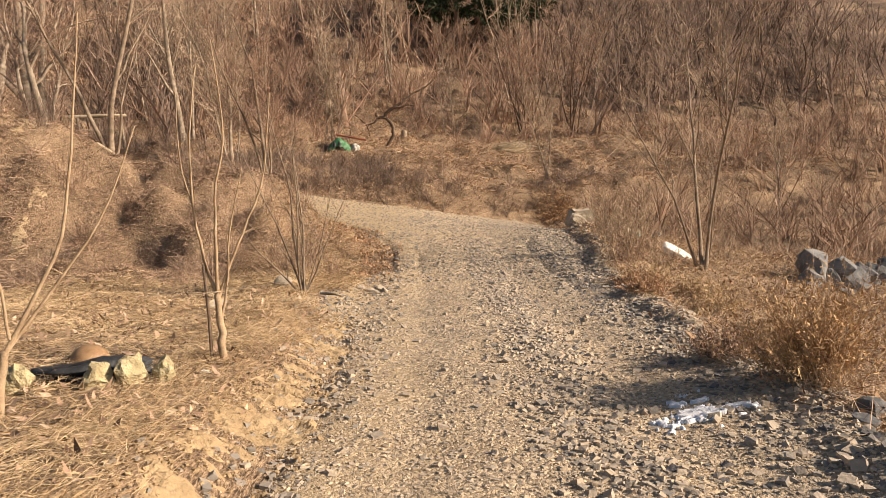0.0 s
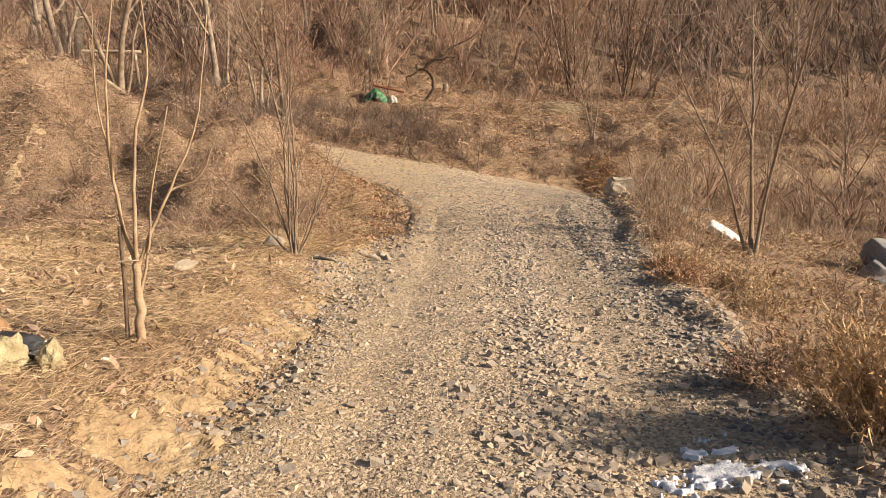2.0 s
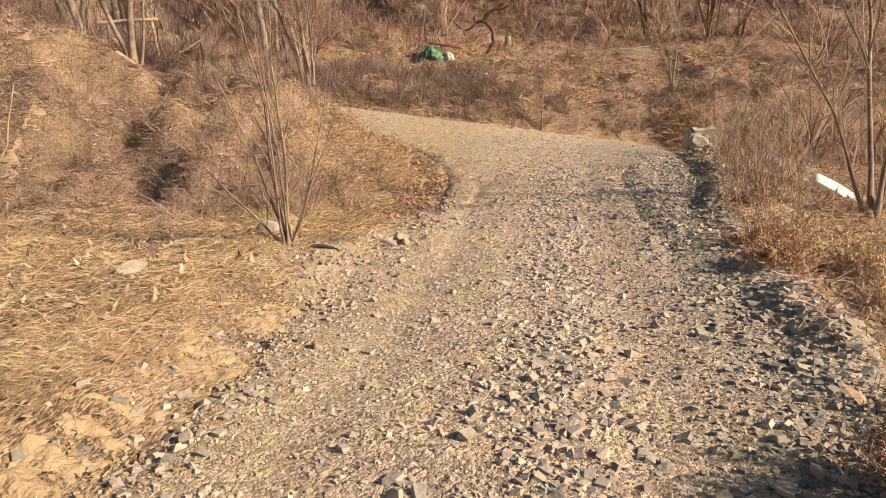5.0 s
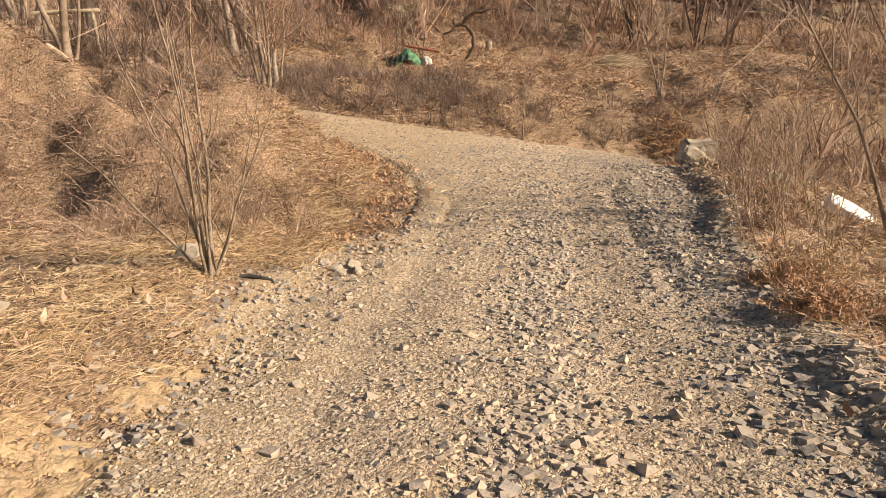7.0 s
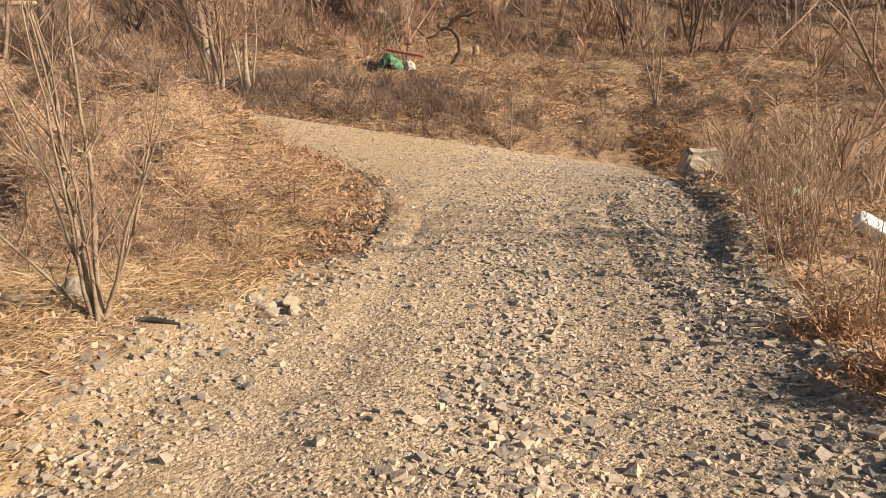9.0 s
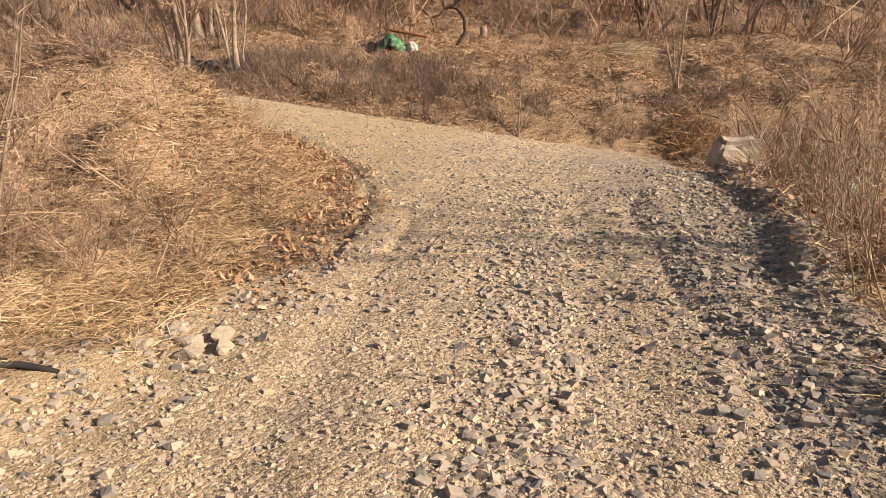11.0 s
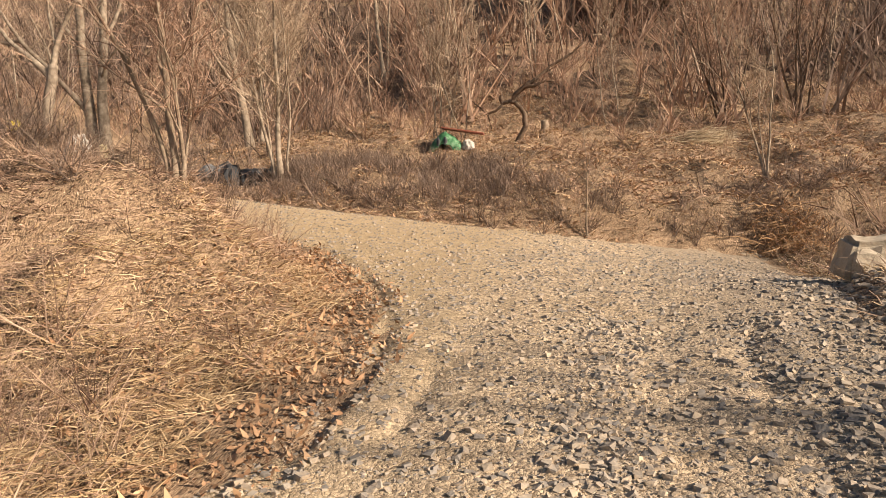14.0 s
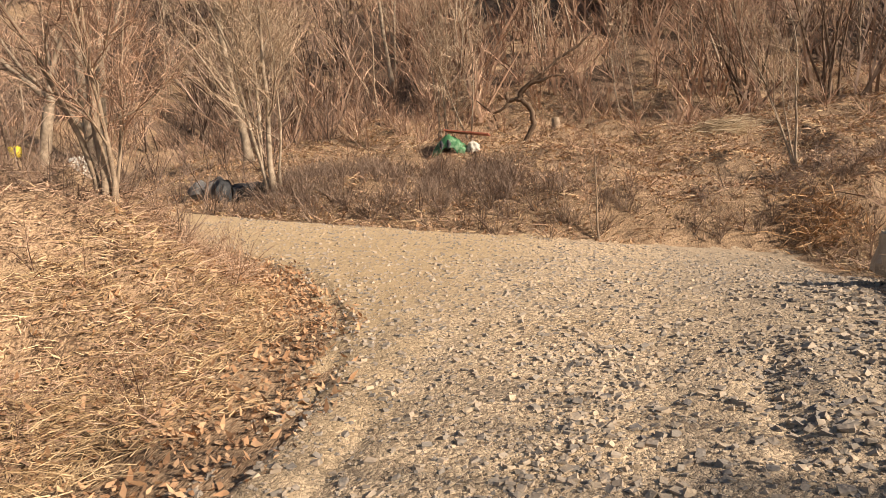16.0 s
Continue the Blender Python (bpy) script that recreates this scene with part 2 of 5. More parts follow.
def vn(x, y, scale, seed=0):
    """Smooth value noise, -1 to 1, over arrays."""
    x, y = np.asarray(x, float) / scale + 1000, np.asarray(y, float) / scale + 1000
    ix, iy = np.floor(x).astype(np.int64), np.floor(y).astype(np.int64)
    fx, fy = x - ix, y - iy
    fx, fy = fx * fx * (3 - 2 * fx), fy * fy * (3 - 2 * fy)

    def lattice(a, b):
        n = (a * 374761393 + b * 668265263 + seed * 982451653) & 0xFFFFFFFF
        n = ((n ^ (n >> 13)) * 1274126177) & 0xFFFFFFFF
        return ((n ^ (n >> 16)) & 0xFFFF) / 32767.5 - 1

    a, b, c, d = lattice(ix, iy), lattice(ix + 1, iy), lattice(ix, iy + 1), lattice(ix + 1, iy + 1)
    return (a + (b - a) * fx) * (1 - fy) + (c + (d - c) * fx) * fy


def step(a, b, v):
    u = np.clip((np.asarray(v, float) - a) / (b - a), 0, 1)
    return u * u * (3 - 2 * u)


# ---------------------------------------------------------------- the lie of the land
def curve(ks, vs, soft):
    """A smoothed polyline through a few knots, as a function over arrays."""
    fine = np.arange(ks[0] - 3 * soft, ks[-1] + 3 * soft, soft / 8)
    raw = np.interp(fine, ks, vs)
    w = np.exp(-0.5 * (np.arange(-24, 25) / 8) ** 2)
    low = np.convolve(np.pad(raw, 24, mode="edge"), w / w.sum(), mode="valid")
    return lambda v: np.interp(v, fine, low)


road_z = curve([-70, -6, 2, 10, 12, 14, 16.5, 19, 22, 26, 30, 40], [-0.6, -0.08, 0, 0, 0.06, 0.22, 0.43, 0.78, 0.9, 0.92, 1.15, 1.4], 1.0)
road_tilt = curve([14, 19, 26, 34], [0, 0.05, 0.2, 0.2], 1.0)
left_edge = curve([-20, 3, 6.8, 8.2, 9.6, 10.6, 12.2, 13.7, 15, 16.5, 18.3, 20, 22, 24, 25.3, 26], [-2.1, -2.2, -2.05, -2.15, -2.15, -2.1, -2.05, -2.1, -2.2, -2.2, -2.6, -3.4, -4.7, -7.0, -12, -40], 0.5)
apron = curve([7, 8.2, 9.6, 10.6, 12.2, 13.7, 15], [0, 0.15, 0.4, 0.75, 0.75, 0.4, 0], 0.5)  # gravel spread over the low terrace
right_edge = curve([-20, 2.6, 5.4, 7, 9.5, 11.7, 13.5, 14.8, 16, 18.2, 20, 21.5, 23, 30], [1.2, 1.3, 1.55, 1.68, 1.88, 2.05, 2.1, 2.45, 2.75, 2.8, 3.1, 3.5, 3.7, 4.0], 0.5)
far_edge = curve([-60, -14, -8.5, -6, -1.7, 2.5, 8, 20, 60], [29, 28, 27.7, 27.9, 28.5, 29.6, 30.5, 33, 38], 1.0)
mound_top = curve([2, 5, 9, 12, 20, 60, 200], [1.3, 1.9, 3.0, 3.6, 4.6, 9, 16], 1.0)


def road_height(x, y):
    z = road_z(y) - road_tilt(y) * np.clip(x, -13, 4)
    ruts = np.exp(-(((x + 1.15) / 0.28) ** 2)) + np.exp(-(((x - 0.75) / 0.3) ** 2))
    inner = x - left_edge(y)
    groove = np.exp(-(((inner - 0.35) / 0.07) ** 2)) * step(-0.5, 0.1, vn(x, y, 1.5, 14) + 0.2) + 0.6 * np.exp(-(((inner - 0.95) / 0.08) ** 2)) * step(0, 0.4, vn(x, y, 0.9, 15))
    z = z - 0.09 * groove * step(13.5, 15.5, y) * (1 - step(22, 24, y))
    outer = np.exp(-(((x - 1.52 - 0.14 * vn(x, y, 0.8, 90)) / 0.10) ** 2)) * step(9.5, 12, y) * (1 - step(17.2, 18.2, y)) * step(-0.7, 0.1, vn(x, y, 0.9, 91))
    z = z - 0.045 * outer + 0.03 * np.exp(-(((x - 1.85) / 0.2) ** 2)) * step(12, 14, y) * (1 - step(17.5, 19, y))
    return z - 0.03 * ruts * (1 - step(17, 21, y)) + 0.012 * vn(x, y, 0.5, 3) + 0.03 * vn(x, y, 2.2, 4)


def height(x, y):
    x, y = np.asarray(x, float), np.asarray(y, float)
    road = road_height(x, y)
    dl, dr, df = left_edge(y) - x, x - right_edge(y), y - far_edge(x)
    rough = 0.05 * vn(x, y, 0.7, 5) + 0.12 * vn(x, y, 2.5, 6) + 0.03 * vn(x, y, 0.25, 7)
    clumps = np.abs(vn(x, y, 1.25, 8)) + 0.5 * np.abs(vn(x, y, 0.6, 10))
    # left: a low terrace, then the mound
    terrace = 0.36 + 0.01 * np.clip(-x - 3, 0, 60) + 0.5 * rough
    mound = mound_top(-x) * step(12.4, 19.0, y) + step(12.4, 15, y) * (1.8 * rough + 0.85 * (clumps - 0.5))
    mound = mound + 1.15 * step(9.0, 11.2, -x) * np.exp(-(((y - 16.9) / 1.5) ** 2))
    wide = 0.75 + 1.3 * apron(y) + 1.9 * step(12.5, 15.5, y) + 0.8 * step(17, 20, y)
    z = road + (terrace + mound - road) * step(0.0, wide + 0.25 * vn(x, y, 0.8, 9), dl)
    # right: a small berm, then a slope down to lower ground
    low = 1 - step(22, 31, y)
    side = (0.085 + 0.10 * vn(x, y, 0.8, 80) + 0.07 * step(14.3, 16.5, y)) * (1 - step(21.5, 24, y)) * np.exp(-(((dr - 0.45) / (0.36 + 0.3 * step(17, 20.5, y))) ** 2)) - 0.165 * np.clip(dr - 0.5, 0, 10) * low + rough * step(0, 0.8, dr)
    z = z + np.where(dr > 0, side * step(-0.05, 0.3, dr), 0)
    # beyond the bend: a short bank, a sloping field, then the steep wooded hill
    later = 13 + 7 * step(4, 14, -x)
    rise = 0.32 * step(0, 1.0, df) + 0.25 * np.clip(df, 0, later) + (0.58 + 0.2 * step(4, 25, -x)) * np.clip(df - later, 0, 75) + (1.1 * rough + 0.30 * vn(x, y, 1.7, 92) + 0.16 * np.abs(vn(x, y, 0.8, 93))) * step(0.2, 1.6, df)
    lift = 0.11 * np.clip(x + 4.5, -9, 10) * step(-0.2, 1.2, df)
    lift = lift + 0.5 * np.clip(-x - 20.5, 0, 6) * step(0, 5, df)
    return z + np.where(df > 0, rise + lift, 0)


def axis(*spans):
    """Grid lines: (from, to, spacing) after one another."""
    return np.unique(np.round(np.concatenate([np.arange(a, b + s / 2, s) for a, b, s in spans]), 3))


def sheet(name, xs, ys, zfun, mat, smooth=True):
    gx, gy = np.meshgrid(xs, ys)
    v = np.stack([gx, gy, zfun(gx, gy)], -1).reshape(-1, 3)
    k = np.arange(len(xs) * len(ys)).reshape(len(ys), len(xs))
    f = np.stack([k[:-1, :-1], k[:-1, 1:], k[1:, 1:], k[1:, :-1]], -1).reshape(-1, 4)
    return mesh_np(name, v, f, mat, smooth)


gx = axis((-900, -100, 50), (-100, -30, 5), (-30, -9, 0.6), (-9, 9, 0.18), (9, 30, 0.6), (30, 100, 5), (100, 900, 50))
gy = axis((-900, -100, 50), (-100, -8, 4), (-8, 31, 0.2), (31, 50, 0.6), (50, 130, 4), (130, 900, 40))
tagged(new("ground", sheet("ground", gx, gy, height, SOIL)), "brown winter ground of soil, leaf litter and dry grass", "ground", kind="structure")

tagged(new("hill_floor", sheet("hill_floor", axis((-120, 120, 3)), axis((38, 110, 1.5)), lambda x, y: height(x, y) + 0.05 - 0.9 * (1 - step(12, 17, y - far_edge(x) + 2 * vn(x, y, 5, 16))), FOREST)),
       "leaf-strewn forest floor of the wooded hill, coloured dark for the thicket's shade", "forest floor", kind="structure")


def road_sheet(x, y):
    inside = np.minimum.reduce([x - left_edge(y) + apron(y) - 0.25 * step(13.2, 15, y) * (1 - step(20, 22, y)), right_edge(y) + 0.6 - 0.55 * step(15, 18, y) - x, far_edge(x) - y]) + 0.16 * vn(x, y, 0.45, 11) + 0.1 * vn(x, y, 1.7, 12)
    return height(x, y) + np.where(inside > 0, 0.025, 0) * step(0, 0.2, inside) - 0.10 * (1 - step(-0.35, 0.05, inside)) + 0.008 * vn(x, y, 0.12, 13)


road = tagged(new("road", sheet("road", axis((-14, -6, 0.2), (-6, 4.2, 0.085)), axis((-12, -2, 0.5), (-2, 22, 0.11), (22, 31, 0.14)), road_sheet, GRAVEL)),
              "gravel farm track of crushed tan and grey stone", "road", kind="structure")


def clay_sheet(x, y):
    d = left_edge(y) - x + 0.20 * vn(x, y, 0.55, 17) + 0.09 * vn(x, y, 0.15, 24) + 0.05 * vn(x, y, 0.06, 29)
    show = step(-0.28, -0.05, d) * (1 - step(0.38, 0.8, d)) * step(-1.0, -0.75, vn(x, y, 1.1, 18)) * (1 - step(9.0, 10.4, y))
    crumb = 0.022 * vn(0.4 * x, y, 0.13, 19) + 0.03 * np.abs(vn(0.5 * x, y, 0.24, 20)) + 0.035 * np.abs(vn(0.6 * x, y, 0.085, 27)) + 0.022 * vn(x, y, 0.05, 28) - 0.01
    return height(x, y) - 0.06 + show * (0.05 + 0.9 * crumb + 0.03 * vn(x, y, 0.4, 95))


tagged(new("clay_bank", sheet("clay_bank", axis((-3.6, -1.7, 0.024)), axis((0.5, 11.7, 0.030)), clay_sheet, CLAY, False)), "low crumbling cut bank of yellow clay beside the track", "bank", kind="structure")


# ---------------------------------------------------------------- stems, twigs and blades
def unit(v):
    return v / np.maximum(np.linalg.norm(v, axis=-1, keepdims=True), 1e-9)


def along(base, way, length, bend, s):
    return base + way * (length * s)[:, None] + bend * (length * s * s)[:, None]


def strokes(base, way, length, radius, bend, seg=3, sides=3, tip=0.25):
    """Tapered curved stems as tubes: arrays of n bases, directions, lengths, radii and bends. Returns verts and quads."""
    n = len(base)
    ref = np.where(np.abs(way[:, 2:]) > 0.8, np.array([[1.0, 0, 0]]), np.array([[0, 0, 1.0]]))
    u = unit(np.cross(way, ref))
    w = np.cross(way, u)
    s = np.linspace(0, 1, seg + 1)
    mid = base[:, None] + way[:, None] * (length[:, None] * s)[..., None] + bend[:, None] * (length[:, None] * s * s)[..., None]
    r = radius[:, None] * (1 - (1 - tip) * s)
    a = np.arange(sides) * 2 * np.pi / sides
    ring = np.cos(a)[None, :, None] * u[:, None] + np.sin(a)[None, :, None] * w[:, None]
    v = mid[:, :, None] + ring[:, None] * r[..., None, None]
    k = np.arange(n * (seg + 1) * sides).reshape(n, seg + 1, sides)
    f = np.stack([k[:, :-1], np.roll(k[:, :-1], -1, 2), np.roll(k[:, 1:], -1, 2), k[:, 1:]], -1)
    return v.reshape(-1, 3), f.reshape(-1, 4)


def blades(base, way, length, width, bend, seg=2):
    """Grass blades: narrow folded strips that bend over."""
    n = len(base)
    u = unit(np.cross(way, rng.normal(size=(n, 3))))
    s = np.linspace(0, 1, seg + 1)
    mid = base[:, None] + way[:, None] * (length[:, None] * s)[..., None] + bend[:, None] * (length[:, None] * s * s)[..., None]
    w = (width[:, None] * (1 - 0.8 * s))[..., None] * u[:, None]
    v = np.stack([mid - w, mid + w], 2)
    k = np.arange(n * (seg + 1) * 2).reshape(n, seg + 1, 2)
    f = np.stack([k[:, :-1, 0], k[:, :-1, 1], k[:, 1:, 1], k[:, 1:, 0]], -1)
    return v.reshape(-1, 3), f.reshape(-1, 4)


def joined(parts_):
    vs, fs, at = [], [], 0
    for v, f in parts_:
        vs.append(v)
        fs.append(f + at)
        at += len(v)
    return np.concatenate(vs), np.concatenate(fs)


def fan(n, spread, up=1.0):
    d = rng.normal(size=(n, 3)) * (spread, spread, 0)
    d[:, 2] = up
    return unit(d)


def scatter(n, x0, x1, y0, y1, keep):
    """About n places in a rectangle, thinned by keep(x, y) from 0 to 1."""
    x, y = rng.uniform(x0, x1, n), rng.uniform(y0, y1, n)
    ok = rng.uniform(size=n) < keep(x, y)
    return x[ok], y[ok]


def on_ground(x, y, sink=0.02):
    return np.stack([x, y, height(x, y) - sink], -1)


def brush(x, y, tall, stems=6, twigs=5, spread=0.35, radius=0.006, sides=3, fine=2, seg=3, tseg=1):
    """Bare shrubs: each has stems that fan out, twigs on the stems and sprays on the twigs."""
    n = len(x)
    c = np.repeat(on_ground(x, y), stems, 0)
    h = np.repeat(tall, stems)
    c[:, :2] += rng.normal(size=(n * stems, 2)) * (0.06 * h)[:, None]
    way = fan(n * stems, spread)
    length = h * rng.uniform(0.55, 1.1, n * stems)
    bend = rng.normal(size=(n * stems, 3)) * (0.14, 0.14, 0.03)
    out = [strokes(c, way, length, radius * h * rng.uniform(0.7, 1.3, n * stems), bend, seg, sides)]
    at, w, b, ln = c, way, bend, length
    for level in range(fine):
        m = twigs if level == 0 else max(2, twigs - 2)
        i = np.repeat(np.arange(len(at)), m)
        s = rng.uniform(0.25, 0.95, len(i))
        start = along(at[i], w[i], ln[i], b[i], s)
        turn = unit(w[i] + 2 * b[i] * s[:, None] + rng.normal(size=(len(i), 3)) * (0.55, 0.55, 0.35))
        size = ln[i] * rng.uniform(0.22, 0.5, len(i)) * (1.15 - 0.6 * s)
        bow = rng.normal(size=(len(i), 3)) * 0.15 + np.array([0, 0, 0.12])
        out.append(strokes(start, turn, size, radius * (0.5 if level == 0 else 0.33) * np.repeat(np.repeat(tall, stems), m * (1 if level == 0 else twigs))[: len(i)], bow, tseg if level == 0 else 1, 3))
        at, w, b, ln = start, turn, bow, size
    return joined(out)


def stuff(name, geo, mat, label, category="brush"):
    return tagged(new(name, mesh_np(name, *geo, mat)), label, category, kind="stuff")


# ---------------------------------------------------------------- the wooded hill and thickets
x, y = scatter(1300, -50, 38, 41, 80, lambda x, y: step(11, 17, y - far_edge(x) + 2.5 * vn(x, y, 5, 21)) * (1 - 0.35 * step(60, 80, y)))
east = (x > 7 + 2 * vn(x, y, 4, 96)) | (x < -16 + 2 * vn(x, y, 4, 99))
stuff("hill_thicket", brush(x[~east], y[~east], rng.uniform(1.6, 4.4, (~east).sum()), 6, 4, 0.36, 0.015, fine=1), TWIG, "dense leafless reddish-brown thicket on the hillside", "thicket")
stuff("grey_thicket", brush(x[east], y[east], rng.uniform(2.0, 5.0, east.sum()), 6, 4, 0.36, 0.014, fine=1), GREYTWIG, "dense leafless grey-brown thicket on the hillside", "thicket")
x, y = scatter(620, 4.5, 32, 12, 42, lambda x, y: step(1.5, 4.5, x - 2.5 - 0.25 * vn(x, y, 3, 25)) * step(18, 24, y + 0.5 * (x - 5)) * (0.45 + 0.55 * step(18, 28, y + 0.6 * x - 6)) * (1 - step(-2, 0.5, y - far_edge(x)) * (1 - step(10, 13, x)) * (1 - step(9, 13, y - far_edge(x)))))
stuff("valley_thicket", brush(x, y, rng.uniform(0.9, 2.6, len(x)), 6, 5, 0.42, 0.014, fine=1), WEED, "tangled reddish-brown bare brush on the lower ground", "thicket")
x, y = scatter(300, -40, -6, 20, 44, lambda x, y: step(0.5, 2, np.abs(y - 26.3) - 1.0) * step(8.5, 11, -x + 0.8 * vn(x, y, 4, 26)) * 0.85)
stuff("mound_thicket", brush(x, y, rng.uniform(0.8, 2.5, len(x)), 6, 5, 0.27, 0.010, fine=1), GREYTWIG, "bare brown brush behind the mound", "thicket")

x, y = scatter(1150, -34, 30, 36, 58, lambda x, y: step(7, 11, y - far_edge(x) + 2 * vn(x, y, 4, 23)) * (1 - step(22, 30, y - far_edge(x))) * 0.8 * step(2.6, 4.2, np.hypot(x + 2.4, 0.8 * (y - 35.8))))
stuff("hill_undergrowth", brush(x, y, rng.uniform(0.6, 1.7, len(x)), 6, 4, 0.5, 0.018, fine=1, seg=2), TWIG, "dense brown undergrowth along the foot of the wooded hill", "undergrowth")

# ---------------------------------------------------------------- weeds and grass
def tangle(n, x0, x1, y0, y1, keep, size, mat, name, label, lie=0.8, width=0.004, droop=0.6, blade=True, category="grass"):
    x, y = scatter(n, x0, x1, y0, y1, keep)
    m = len(x)
    way = unit(np.stack([rng.normal(size=m) * lie, rng.normal(size=m) * lie, rng.uniform(0.25, 1.0, m)], -1))
    length = rng.uniform(0.5, 1.2, m) * size
    bend = rng.normal(size=(m, 3)) * (0.5, 0.5, 0.2) + np.array([0, 0, -1.0]) * (way[:, 2:] * rng.uniform(0.35, 1.0, (m, 1)) * droop / 0.6)
    near = np.clip(np.hypot(x, y + 1) / 10, 0.8, 2.4)
    make = blades if blade else strokes
    return stuff(name, make(on_ground(x, y, 0.0) + np.array([0, 0, 1.0]) * rng.uniform(0, 0.10 * size / 0.35, (m, 1)), way, length, width * near, bend, 2), mat, label, category)


def left_flat(x, y):
    return step(0.05, 0.35, left_edge(y) - apron(y) - x - 0.3 * (1 - step(8.2, 9.8, y)) + 0.25 * vn(x, y, 0.5, 38)) * (1 - step(12.5, 14, y)) * (0.55 + 0.45 * vn(x, y, 0.8, 31)) * (1 - 0.6 * step(7, 14, -x))


def left_mound(x, y):
    return step(0.5, 1.3, left_edge(y) - x + 0.4 * vn(x, y, 0.7, 32)) * step(12.2, 13.6, y) * (1 - step(22.5, 24.5, y + 0.15 * x)) * (0.7 + 0.3 * vn(x, y, 0.6, 33))


def right_verge(x, y):
    return step(0.1, 0.7, x - right_edge(y) + 0.3 * vn(x, y, 0.6, 34)) * (1 - step(29, 31, y)) * (0.6 + 0.4 * vn(x, y, 0.9, 35))


def field(x, y):
    return step(-0.25, 0.3, y - far_edge(x) + 0.3 * vn(x, y, 0.8, 37)) * (0.6 + 0.4 * vn(x, y, 1.5, 36)) * (1 - 0.5 * step(42, 48, y))


tangle(95000, -9, -2, -1, 14, left_flat, 0.20, STRAW, "terrace_grass", "flattened straw-coloured dry grass on the terrace", 1.6, 0.0028)
tangle(90000, -14, -2.4, 12, 23.5, left_mound, 0.24, WEED, "mound_weeds", "matted brown dead weeds over the mound", 0.9, 0.0034, 1.0)
tangle(11000, -9, -2.2, 12, 19.5, lambda x, y: left_mound(x, y) * (1 - step(14.5, 19, y - 0.3 * x - 1)), 0.22, STRAW, "mound_straw", "straw blades among the mound's dead weeds", 0.9, 0.0034, 0.8)
tangle(62000, 1.4, 12, 1, 31, right_verge, 0.26, STRAW, "verge_grass", "dry tan grass on the verge and slope", 1.1, 0.0038)
tangle(34000, 1.4, 16, 1, 31, right_verge, 0.42, WEED, "verge_weeds", "brown dead weed stems on the verge", 0.7, 0.0036, 0.3)
tangle(46000, -18, 20, 27, 48, field, 0.30, WEED, "field_weeds", "brown dead weeds on the sloping field", 0.8, 0.0065, 0.5)
tangle(16000, -10, 12, 27, 34, lambda x, y: field(x, y) * (1 - step(1.2, 3, y - far_edge(x))), 0.34, WEED, "bank_grass", "brown weeds hanging over the low bank", 0.9, 0.0045, 0.8)
tangle(36000, -20, 24, 27, 48, field, 0.26, STRAW, "field_grass", "dry tan grass on the sloping field", 1.0, 0.0065, 0.5)


# ---------------------------------------------------------------- trees
def ground_at(x, y):
    return float(height(x, y))


def thing(name, x, y, label, category, z=None, turn=0, group="", sink=0.0):
    ob = new(name)
    ob.matrix_basis = pose(x, y, ground_at(x, y) - sink if z is None else z, rz=turn)
    return tagged(ob, label, category, group)


def tube(points, radii, sides=8, cap=True):
    """A closed tapered tube along a polyline."""
    p = np.asarray(points, float)
    r = np.asarray(radii, float)
    t = unit(np.gradient(p, axis=0))
    ref = np.array([1.0, 0, 0]) if abs(t[0][2]) > 0.7 else np.array([0, 0, 1.0])
    vs = []
    for c, d, w in zip(p, t, r):
        u = unit(np.cross(d, ref))
        v = np.cross(d, u)
        a = np.arange(sides) * 2 * np.pi / sides
        vs.append(c + w * (np.cos(a)[:, None] * u + np.sin(a)[:, None] * v))
    v = np.concatenate(vs)
    k = np.arange(len(v)).reshape(len(p), sides)
    f = np.stack([k[:-1], np.roll(k[:-1], -1, 1), np.roll(k[1:], -1, 1), k[1:]], -1).reshape(-1, 4)
    if cap:
        ends = [[k[e][j] for j in (0, q, q + 1, q + 1 if q + 2 >= sides else q + 2)] for e in (0, -1) for q in range(1, sides - 1, 2)]
        f = np.concatenate([f, [e for e in ends if len(set(e)) == 4]]) if sides % 2 == 0 else f
    return v, f


def limb_line(rnd, start, way, length, seg=7, wander=0.10, rise=0.06):
    """A crooked polyline that grows on from start."""
    pts, d = [np.array(start, float)], unit(np.array(way, float))
    for _ in range(seg):
        d = unit(d + rnd.normal(size=3) * wander + np.array([0, 0, rise]))
        pts.append(pts[-1] + d * length / seg)
    return np.array(pts)


